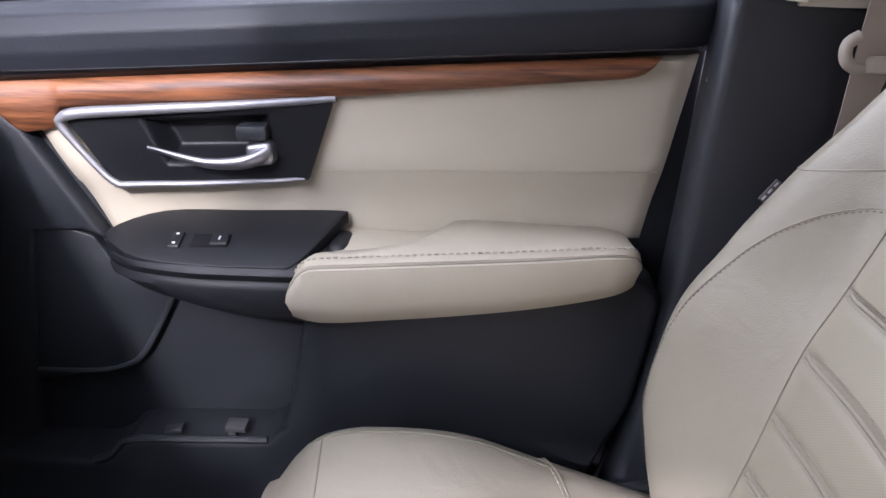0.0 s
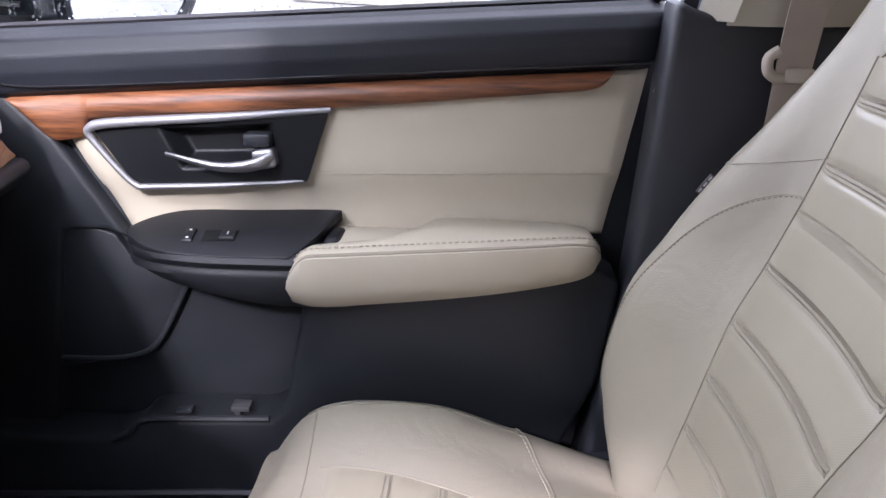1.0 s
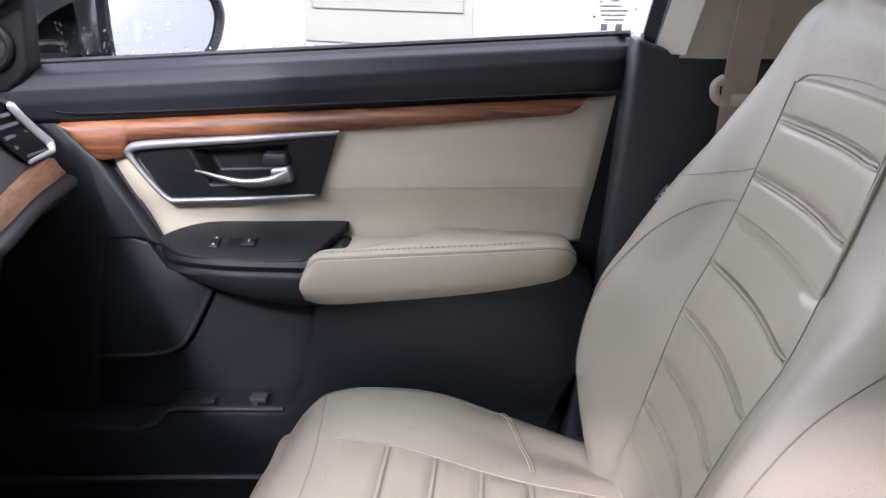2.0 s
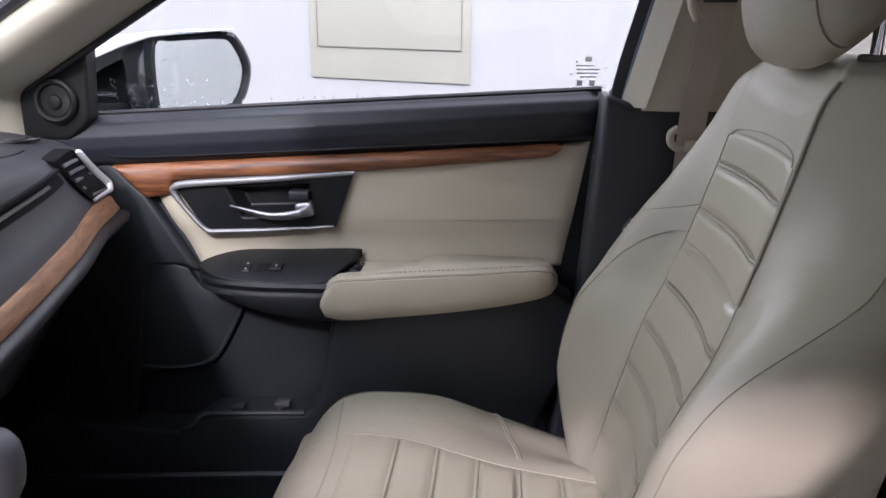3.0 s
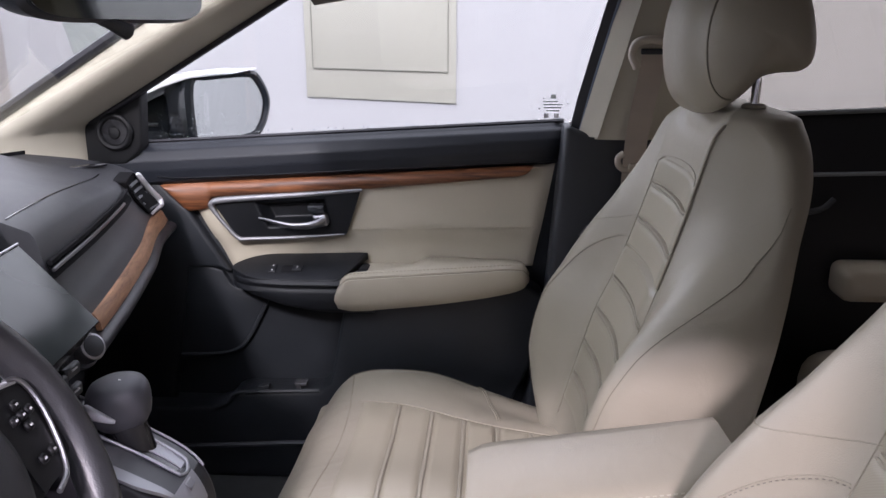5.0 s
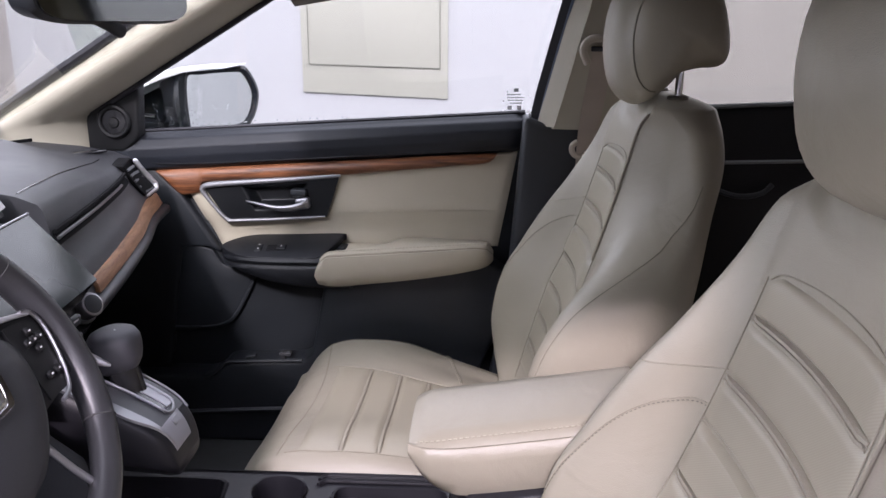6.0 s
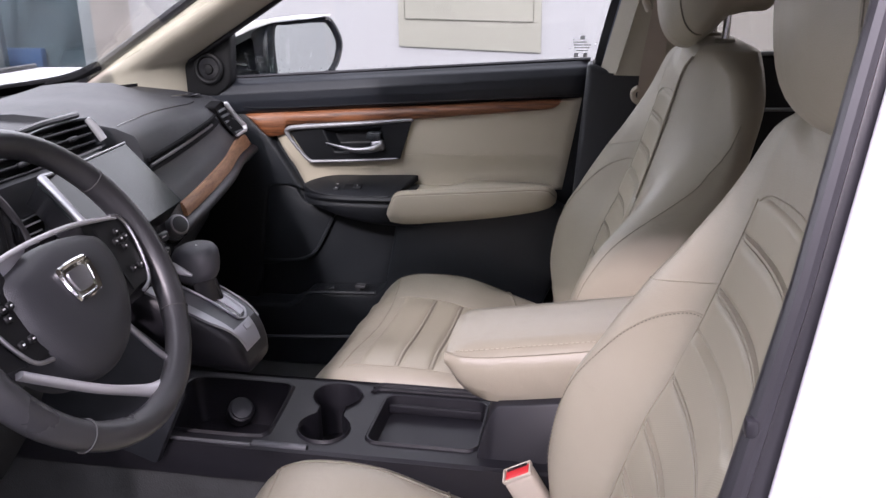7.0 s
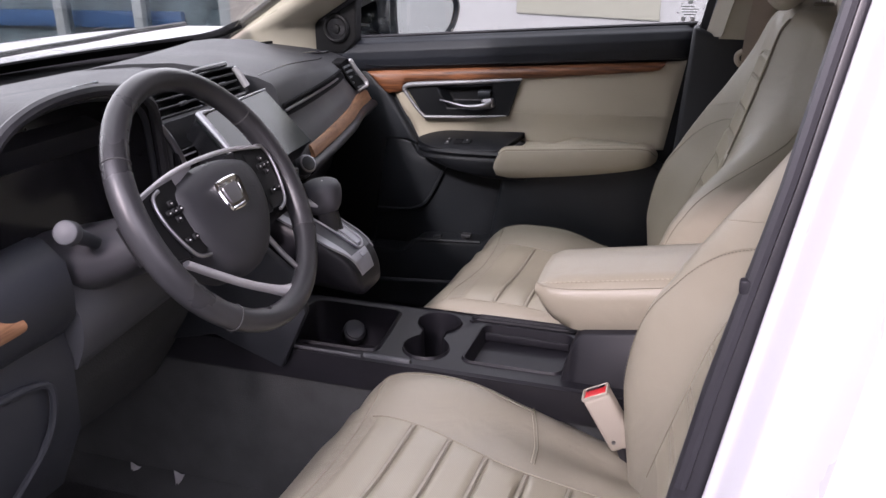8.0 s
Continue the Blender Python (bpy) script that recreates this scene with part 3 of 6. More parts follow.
    crease_line = [(x, 0.7515, door_line(x, 0.972, 0.992)) for x in np.linspace(-0.03, 0.36, 30)]
    part("seam", tube(crease_line, 0.0005, 6), DOOR_BEIGE, bp)
    # front edge of the panel, black plastic
    part("front_trim", prism([(-0.352, 1.022), (-0.372, 1.038), (-0.43, 1.10), (-0.60, 1.10), (-0.60, 0.55), (-0.42, 0.55), (-0.36, 0.895), (-0.30, 0.898), (-0.27, 0.885)], 0.748, 0.79, "y", 0.008, 3), DOOR_BLACK, t, "black plastic edge")
    # handle bezel
    o = [(-0.300, 1.044), (0.006, 1.066), (-0.026, 0.973), (-0.246, 0.961)]
    part("handle_recess", sheet(lambda u, v: handle_dish(u, v, o), 110, 48, (0, 0.02, 0)), HANDLE_BLACK, t, "gloss black recessed handle plate")
    topbar = smooth_line([(0.008, 0.743, 1.0655), (-0.10, 0.738, 1.0565), (-0.20, 0.736, 1.0495), (-0.275, 0.735, 1.0435), (-0.294, 0.735, 1.038), (-0.297, 0.735, 1.030), (-0.286, 0.735, 1.012), (-0.265, 0.735, 0.985), (-0.250, 0.735, 0.9685), (-0.240, 0.735, 0.9625)], 60)
    rs = [0.0042 + 0.0024 * math.sin(math.pi * min(i / 40, 1)) for i in range(60)]
    part("bezel", tube(topbar, rs, 10), BEZEL, t, "satin silver bezel")
    part("bezel_lower", tube([(-0.245, 0.735, 0.9625), (-0.15, 0.736, 0.9665), (-0.060, 0.738, 0.972), (-0.030, 0.742, 0.974)], [0.0040, 0.0036, 0.003, 0.0018], 8), BEZEL, t, "satin grey lower bezel")
    lev = smooth_line([(-0.199, 0.729, 1.0085), (-0.185, 0.724, 1.007), (-0.16, 0.719, 1.002), (-0.13, 0.717, 0.9965), (-0.10, 0.718, 0.997), (-0.08, 0.722, 1.001), (-0.066, 0.730, 1.008)], 26)
    lr = [0.0028 + 0.0070 * ease(i / 22) for i in range(26)]
    lever = part("lever", tube(lev, lr, 12, flat=0.75), SATIN, t, "satin silver door lever")
    part("pivot", rbox((-0.075, 0.736, 1.005), (0.030, 0.026, 0.026), 0.006, 3, turn=Matrix.Rotation(radians(-8), 3, "Y")), SATIN, lever)
    part("lock_knob", rbox((-0.083, 0.737, 1.028), (0.034, 0.024, 0.017), 0.004, 2), HARD_BLACK, t, "black lock knob")
    # window switch pod
    def pod_ring(x):
        u = (x + 0.256) / 0.29
        yf = interp(u, [0, 0.06, 0.2, 0.45, 0.85, 1], [0.715, 0.690, 0.668, 0.655, 0.652, 0.656])
        zt = 0.901 + 0.004 * u
        zb = interp(u, [0, 0.08, 0.2, 0.4, 0.7, 1], [0.890, 0.868, 0.850, 0.834, 0.823, 0.822])
        yb = 0.765
        return [(x, yf + 0.010, zt), (x, yf + 0.003, zt - 0.004), (x, yf, zt - 0.010), (x, yf + 0.002, zt - 0.016), (x, yf + 0.006, zt - 0.019), (x, yf + 0.003, zt - 0.022), (x, yf + 0.001, zt - 0.028),
                (x, yf + 0.008, zb + 0.35 * (zt - zb) - 0.006), (x, yf + 0.022, zb + 0.008), (x, yf + 0.045, zb), (x, yb, zb - 0.004), (x, yb, zt)]
    xs = [-0.256 + 0.29 * (i / 23) ** 1.25 for i in range(24)]
    pod = part("switch_pod", loft([pod_ring(x) for x in xs]), POD_BLACK, t, "black switch pod of the armrest")
    tilt = Matrix(((1, 0, 0, 0), (0, 1, 0, 0), (0.035, 0.27, 1, 0.001 - 0.27 * 0.655), (0, 0, 0, 1)))

    def lid(name, bm, mat, label=""):
        bm.transform(tilt)
        return part(name, bm, mat, pod, label)
    lid("pod_cover", prism([(p.x, p.y) for p in smooth_line([(-0.254, 0.722, 0), (-0.236, 0.692, 0), (-0.195, 0.670, 0), (-0.12, 0.659, 0), (-0.05, 0.657, 0), (-0.03, 0.660, 0), (-0.008, 0.700, 0), (0.010, 0.745, 0), (0.006, 0.757, 0), (-0.10, 0.758, 0), (-0.20, 0.757, 0)], 44, True)], 0.890, 0.9035, "z", 0.004, 2), POD_BLACK)
    part("pod_end", rbox((0.012, 0.722, 0.898), (0.024, 0.055, 0.032), 0.010, 3), POD_BLACK, pod)
    lid("lock_switch", rbox((-0.169, 0.700, 0.9045), (0.014, 0.026, 0.005), 0.002, 2), POD_BLACK)
    for y in (0.692, 0.708):
        lid("mark", rbox((-0.169, y, 0.9072), (0.0032, 0.002, 0.0006), 0), LABEL_INK)
    lid("switch_well", rbox((-0.130, 0.700, 0.9036), (0.043, 0.022, 0.002), 0.0005, 1), COWL)
    lid("window_switch", rbox((-0.119, 0.699, 0.9055), (0.020, 0.018, 0.005), 0.002, 2), POD_BLACK, "black window switch")
    lid("mark", rbox((-0.119, 0.699, 0.9083), (0.0016, 0.006, 0.0006), 0), MARKS)
    # beige armrest: narrow in front beside the pull cup, wide behind
    def arm_ring(x):
        u = (x + 0.046) / 0.388
        yf = interp(u, [0, 0.04, 0.12, 0.6, 0.9, 0.97, 1], [0.668, 0.642, 0.632, 0.633, 0.642, 0.655, 0.685])
        yb = interp(x, [-0.046, -0.02, 0.02, 0.08, 0.11, 0.145, 0.30, 0.34], [0.684, 0.680, 0.684, 0.694, 0.712, 0.765, 0.765, 0.757])
        zt = interp(x, [-0.046, -0.032, -0.018, -0.005, 0.03, 0.14, 0.25, 0.30, 0.327, 0.342], [0.856, 0.886, 0.908, 0.916, 0.919, 0.927, 0.934, 0.936, 0.931, 0.908])
        zr = interp(x, [-0.046, 0.05, 0.098, 0.14, 0.20, 0.264, 0.316, 0.342], [-0.003, -0.004, -0.002, -0.004, -0.008, -0.014, -0.016, -0.008])
        zb = interp(x, [-0.046, -0.03, 0.0, 0.08, 0.20, 0.32, 0.342], [0.845, 0.840, 0.837, 0.844, 0.859, 0.881, 0.890])
        h = zt - zb
        return [(x, yf + 0.050, zb), (x, yf + 0.030, zb + 0.02 * h), (x, yf + 0.016, zb + 0.08 * h), (x, yf + 0.008, zb + 0.36 * h), (x, yf + 0.001, zb + 0.68 * h), (x, yf + 0.003, zb + 0.92 * h), (x, yf + 0.007, zb + 0.93 * h), (x, yf + 0.007, zb + 0.98 * h),
                (x, yf + 0.018, zt + 0.003), (x, (yf + yb) / 2, zt + 0.005 + 0.7 * zr), (x, yb - 0.008, zt + 0.002 + zr), (x, yb, zt - 0.008 + zr), (x, yb, zb)]
    xa = [-0.046 + 0.388 * (0.5 - 0.5 * math.cos(math.pi * i / 69)) for i in range(70)]
    arm = part("armrest", loft([arm_ring(x) for x in xa]), DOOR_BEIGE, t, "beige stitched leather armrest", 60)
    part("seam", tube([arm_ring(x)[6] for x in xa[6:-2]], 0.0012, 6), SEAM, arm)
    part("stitching", stitches([Vector(arm_ring(x)[8]) + Vector((0, -0.004, 0.0006)) for x in xa[10:-3]], 0.0045, 0.003, 0.0007), THREAD, arm)
    part("pull_cup", rbox((0.080, 0.728, 0.884), (0.16, 0.08, 0.052), 0.012, 2), DOOR_BEIGE, t, "beige pull cup")
    # lower door
    low = [(-0.60, 0.60), (-0.31, 0.602), (-0.285, 0.612), (-0.268, 0.634), (-0.25, 0.638), (-0.085, 0.645), (-0.062, 0.665), (-0.045, 0.75), (-0.028, 0.835), (0.02, 0.85), (0.335, 0.885), (0.372, 0.86), (0.352, 0.72), (0.30, 0.60), (0.22, 0.50), (0.20, 0.44), (-0.60, 0.44)]
    part("lower_panel", prism(low, 0.700, 0.79, "y", 0.014, 3), DOOR_BLACK, t, "black plastic lower panel with map pocket")
    part("pocket_lip", tube([(-0.31, 0.702, 0.604), (-0.286, 0.702, 0.614), (-0.269, 0.702, 0.635), (-0.25, 0.702, 0.640), (-0.085, 0.702, 0.647)], 0.005, 8), HARD_BLACK, t)
    part("lower_ridge", tube([(-0.60, 0.694, 0.50), (-0.17, 0.694, 0.527), (0.05, 0.694, 0.535)], 0.006, 6), SOFT_BLACK, t)
    spk = smooth_line([(-0.40, 0.893, 0), (-0.305, 0.893, 0), (-0.285, 0.875, 0), (-0.262, 0.85, 0), (-0.188, 0.846, 0), (-0.203, 0.815, 0), (-0.217, 0.79, 0), (-0.245, 0.735, 0), (-0.27, 0.712, 0), (-0.32, 0.700, 0), (-0.42, 0.700, 0)], 44, True)
    sp = part("speaker_panel", prism([(p.x, p.y) for p in spk], 0.757, 0.790, "y", 0.006, 3), DOOR_BLACK, t, "black padded panel with a rolled edge")
    part("rolled_edge", tube([(p.x, 0.7575, p.y) for p in smooth_line([(-0.42, 0.7, 0), (-0.32, 0.702, 0), (-0.272, 0.714, 0), (-0.247, 0.737, 0), (-0.217, 0.79, 0), (-0.203, 0.818, 0)], 24)], 0.004, 8), HARD_BLACK, sp)
    part("pocket_catch", rbox((-0.125, 0.712, 0.660), (0.026, 0.022, 0.008), 0.002, 2), DARK_TRIM, t, "grey plastic catch")
    part("pocket_catch_leg", rbox((-0.131, 0.715, 0.651), (0.010, 0.018, 0.014), 0.002, 2), DARK_TRIM, t)
    part("pocket_tab", rbox((-0.205, 0.712, 0.650), (0.024, 0.016, 0.007), 0.002, 2, turn=Matrix.Rotation(radians(-12), 3, "Y")), HARD_BLACK, t)
    # corner cover with tweeter
    part("corner_cover", prism([(-0.555, 1.112), (-0.553, 1.165), (-0.535, 1.192), (-0.50, 1.216), (-0.416, 1.266), (-0.424, 1.150), (-0.435, 1.135), (-0.46, 1.115)], 0.728, 0.766, "y", 0.006, 3), CORNER_BLACK, t, "black triangular corner cover")
    tw = part("tweeter_ring", tube([(-0.474 + 0.031 * math.cos(a), 0.722, 1.180 + 0.031 * math.sin(a)) for a in (2 * math.pi * i / 32 for i in range(32))], 0.006, 8, True), CORNER_BLACK, t, "dark tweeter ring")
    part("tweeter_grille", disc((-0.474, 0.728, 1.180), (0, -1, 0), 0.028, 0.012, 32, 0.004), GLOSS_BLACK, tw)
    part("tweeter_dome", disc((-0.474, 0.721, 1.178), (0, -1, 0), 0.012, 0.008, 24, 0.0035), CORNER_BLACK, tw)
    # window frame and glass
    part("window_frame", loft([[(x + dx, y + dy, z) for dx, dy in ((0, 0), (0.019, -0.004), (0.023, 0.02), (0.004, 0.03))] for x, y, z in ((0.409, 0.722, 1.18), (0.423, 0.714, 1.25), (0.445, 0.700, 1.34), (0.477, 0.675, 1.47))]), SOFT_BLACK, t, "black window frame")
    part("frame_edge", tube([(0.4315, 0.716, 1.19), (0.446, 0.708, 1.26), (0.468, 0.694, 1.35), (0.498, 0.672, 1.47)], 0.0032, 8), FRAME_BLUE, t, "frame edge with its bluish reflection in the colour")
    g = part("window_glass", sheet(lambda u, v: (-0.56 + 1.05 * u, 0.812 - 0.115 * v * v - 0.03 * v, 1.14 + 0.36 * v), 6, 8, (0, 0.004, 0)), SIDE_GLASS, t, "green-tinted window with water drops")
    g.visible_shadow = False
    rng = random.Random(11)
    beads = bmesh.new()
    for k in range(170):
        x = -0.42 + 0.17 * rng.random() ** 2 if k < 90 else rng.uniform(-0.40, 0.40)
        v = (0.03 + 0.16 * rng.random()) if k < 90 else 0.045 + 0.025 * rng.random() + 0.10 * (x + 0.4) / 0.8
        place = Vector((x, 0.812 - 0.115 * v * v - 0.03 * v + 0.006, 1.14 + 0.36 * v))
        bmesh.ops.create_icosphere(beads, subdivisions=1, radius=rng.uniform(0.0007, 0.0020), matrix=Matrix.Translation(place) @ Matrix.Diagonal((1.0, 0.5, 1.3, 1)))
    tagged(part("water_drop", beads, WATER, g), "small rain drops on the window", kind="stuff")
    return t


def handle_dish(u, v, o):
    a = Vector((o[3][0], o[3][1])).lerp(Vector((o[2][0], o[2][1])), u)
    b = Vector((o[0][0], o[0][1])).lerp(Vector((o[1][0], o[1][1])), u)
    p = a.lerp(b, v)
    left, right, low, high = -0.213 + 0.5 * (1.040 - p.y), -0.064, 0.984 + 0.04 * (p.x + 0.18), 1.040 + 0.06 * (p.x + 0.2)
    d = min(p.x - left, right - p.x, p.y - low, (high - p.y) * 1.4)
    return (p.x, 0.7405 + 0.029 * ease(d / 0.020), p.y)


passenger_door()


def window_label():
    t = thing("window_label", "small dark printed label on the side window", "label")
    out = [rbox((0.385, 0.7985, 1.246), (0.010, 0.001, 0.008), 0)]
    rows = ((1.236, 0.365, 0.030), (1.230, 0.366, 0.038), (1.224, 0.367, 0.034), (1.218, 0.372, 0.026))
    for z, x, w in rows:
        out.append(rbox((x + w / 2, 0.7985, z), (w, 0.001, 0.0022), 0))
    for x in (0.372, 0.392):
        out.append(rbox((x, 0.7985, 1.208), (0.009, 0.001, 0.009), 0))
    for x, z in ((0.358, 1.222), (0.414, 1.232), (0.358, 1.200), (0.412, 1.201), (0.366, 1.242)):
        out.append(rbox((x, 0.7985, z), (0.003, 0.001, 0.003), 0))
    part("print", merge(*out), LABEL_INK, t)


window_label()


def side_mirror():
    t = thing("side_mirror", "white and black wing mirror wet with drops", "wing mirror")
    face = [(-0.395, 1.270), (-0.36, 1.279), (-0.27, 1.280), (-0.245, 1.270), (-0.226, 1.225), (-0.228, 1.190), (-0.245, 1.150), (-0.275, 1.131), (-0.385, 1.128), (-0.40, 1.15)]
    f3 = smooth_line([(x, z, 0) for x, z in face], 36, True)
    def ring(s, d):
        """The outline in the mirror's slanting plane, d behind the glass."""
        cx, cz = -0.315, 1.205
        out = []
        for p in f3:
            q = (p.x - cx) * s / 1.51
            h = (p.y - cz) * s
            out.append((cx + q - 0.86 * d - 0.055 * h, 0.955 + 1.95 * q + 0.5 * d + 0.03 * h, cz + h))
        return out
    part("housing", loft([ring(0.82, 0.006), ring(0.845, -0.003), ring(0.93, -0.006), ring(1.02, 0.0), ring(1.03, 0.02), ring(0.98, 0.06), ring(0.8, 0.10), ring(0.4, 0.13)]), MIRROR_BLACK, t, "glossy black housing")
    part("glass", loft([ring(0.835, 0.0), ring(0.835, 0.004)]), MIRROR, t, "mirror glass")
    cap = [(-0.56, 1.205), (-0.51, 1.243), (-0.486, 1.257), (-0.461, 1.267), (-0.419, 1.279), (-0.348, 1.286), (-0.270, 1.287), (-0.270, 1.284), (-0.359, 1.276), (-0.411, 1.260), (-0.453, 1.243), (-0.489, 1.227), (-0.513, 1.212), (-0.56, 1.180)]
    part("cap", prism(cap, 0.842, 1.03, "y", 0.0015, 2), WHITE_PAINT, t, "white painted cap")
    part("inner_shell", prism([(-0.56, 1.170), (-0.506, 1.213), (-0.442, 1.243), (-0.384, 1.263), (-0.368, 1.262), (-0.374, 1.138), (-0.466, 1.116), (-0.56, 1.118)], 0.940, 1.04, "y", 0.008, 3), MIRROR_BLACK, t)
    rng = random.Random(5)
    drops = []
    for k in range(130):
        a, r = rng.uniform(0, 6.28), rng.uniform(0.55, 1.25) ** 0.5
        q, z = 0.075 * r * math.cos(a) / 1.51, 1.205 + 0.068 * r * math.sin(a)
        bm = bmesh.new()
        bmesh.ops.create_icosphere(bm, subdivisions=1, radius=rng.uniform(0.0004, 0.0011), matrix=Matrix.Translation((-0.315 + q + 0.001 - 0.055 * (z - 1.205), 0.954 + 1.95 * q + 0.03 * (z - 1.205), z)))
        drops.append(bm)
    tagged(part("water_drop", merge(*drops), WATER, t), "small rain drops on the mirror", kind="stuff")
    part("stalk", rbox((-0.50, 0.89, 1.135), (0.10, 0.14, 0.035), 0.012, 3), HARD_BLACK, t)
    part("chrome_line", tube([(-0.57, 0.935, 1.165), (-0.50, 0.935, 1.170), (-0.47, 0.935, 1.168)], 0.005, 6), CHROME, t)


side_mirror()


def seat_belt():
    t = thing("seat_belt", "beige seat belt hanging from its guide on the centre pillar", "seat belt")
    part("webbing", sheet(lambda u, v: (interp(v, [0, 0.42, 0.6, 1], [0.485, 0.503, 0.505, 0.527]) + u * interp(v, [0, 0.42, 0.55, 1], [0.030, 0.030, 0.040, 0.044]), 0.670 - 0.028 * v + 0.004 * u, 0.90 + 0.44 * v), 4, 20, (0, 0.0015, 0)), WEBBING, t)
    part("guide", tube(smooth_line([(0.517, 0.640, 1.310), (0.507, 0.638, 1.335), (0.516, 0.637, 1.354), (0.540, 0.637, 1.358), (0.575, 0.636, 1.352)], 18), 0.0075, 10), IVORY, t, "ivory belt guide")
    part("guide_slot", rbox((0.545, 0.638, 1.338), (0.046, 0.008, 0.010), 0.002), HARD_BLACK, t)
    tn = part("tongue", tube(smooth_line([(0.522, 0.660, 1.128), (0.508, 0.658, 1.126), (0.497, 0.656, 1.134), (0.496, 0.656, 1.148), (0.506, 0.655, 1.156)], 18), 0.006, 10), IVORY, t, "ivory belt tongue")
    part("tongue_body", rbox((0.53, 0.655, 1.130), (0.03, 0.012, 0.016), 0.004, 2), IVORY, tn)


seat_belt()


# ---------------------------------------------------------------- front seats
TOP = 1.262
BACK_Z = [0.60, 0.66, 0.74, 0.86, 0.917, 0.966, 1.04, 1.138, 1.19, 1.24, 1.262]
BACK_X = [0.365, 0.373, 0.393, 0.429, 0.449, 0.472, 0.498, 0.527, 0.541, 0.555, 0.570]
HALF_W = ([0.60, 0.66, 0.75, 0.82, 0.90, 0.97, 1.04, 1.10, 1.18, 1.235, 1.262], [0.19, 0.213, 0.243, 0.259, 0.263, 0.259, 0.246, 0.226, 0.200, 0.180, 0.150])
BOLSTER = ([0.60, 0.66, 0.75, 0.81, 0.90, 0.97, 1.04, 1.10, 1.18, 1.26], [0.0, 0.014, 0.052, 0.073, 0.083, 0.075, 0.054, 0.030, 0.008, 0.0])
INSERT = ([0.60, 0.80, 0.97, 1.05, 1.2], [0.100, 0.112, 0.132, 0.128, 0.118])
REAR_X = ([0.60, 0.80, 1.109, 1.20, 1.262], [0.54, 0.584, 0.650, 0.668, 0.662])


def back_front(z, y):
    """The front of the backrest: x for a height and a distance from its middle."""
    a = abs(y)
    w, b, i = interp(z, *HALF_W), interp(z, *BOLSTER) * (1.0 if y > 0 else 0.5), interp(z, *INSERT)
    x = interp(z, BACK_Z, BACK_X)
    x -= b * ease((a - i) / (0.86 * w - i + 1e-6)) if a > i else 0.0
    x += 0.012 * (1 - (a / i) ** 2) if a < i else 0.0
    x += 0.005 * math.exp(-((z - 1.232 - 0.03 * (a / 0.11) ** 4) / 0.008) ** 2) * (1 - ease((a - 0.10) / 0.03))
    side = ease((z - 0.95) / 0.22)
    x += side * (1.25 if y < 0 else -0.15) * max(0.0, a - 0.131)
    e = (a - 0.82 * w) / (0.18 * w)
    if e > 0:
        x += 0.055 * (1 - (side if y < 0 else 0.0)) * (1 - math.sqrt(max(0.0, 1 - min(e, 1.0) ** 2.2)))
    top = interp(z, *REAR_X) - 0.018
    return x if x < top - 0.03 else top - 0.03 * math.exp((top - 0.03 - x) / 0.03)


def back_ring(z, squeeze=1.0):
    w = interp(z, *HALF_W)
    xr = interp(z, *REAR_X)
    across = [-w + (w - 0.131) * i / 24 for i in range(24)] + [-0.131 + 0.262 * i / 48 for i in range(49)] + [0.131 + (w - 0.131) * i / 24 for i in range(1, 25)]
    front = [(back_front(z, y), y) for y in across]
    xe = front[0][0]
    right = [(xe + (xr - 0.014 - xe) * f, w + 0.006 * math.sin(math.pi * f)) for f in (0.25, 0.5, 0.75, 1.0)]
    rear = [(xr - 0.003, 0.965 * w), (xr + 0.003, 0.88 * w), (xr + 0.004, 0.3 * w), (xr + 0.004, -0.3 * w), (xr + 0.003, -0.88 * w), (xr - 0.003, -0.965 * w)]
    left = [(x, -y) for x, y in reversed(right)]
    ring = front + right + rear + left
    cx = (interp(z, BACK_Z, BACK_X) + xr) / 2 + 0.01
    return [(cx + (x - cx) * squeeze, y * (0.25 + 0.75 * squeeze), z) for x, y in ring]


def pillow(fn, nu, nv, out, bulge, sink=0.0009):
    """A padded panel: fn(u, v) on a surface, raised along out, its edges tucked in."""
    o = Vector(out)
    def f(u, v):
        h = (1 - abs(2 * u - 1) ** 10) * (1 - abs(2 * v - 1) ** 8)
        return Vector(fn(u, v)) + o * (bulge * h ** 0.5 - sink * (1 - h ** 0.3))
    return sheet(f, nu, nv, -o * 0.008)


def moved(bm, m):
    bm.transform(m)
    return bm


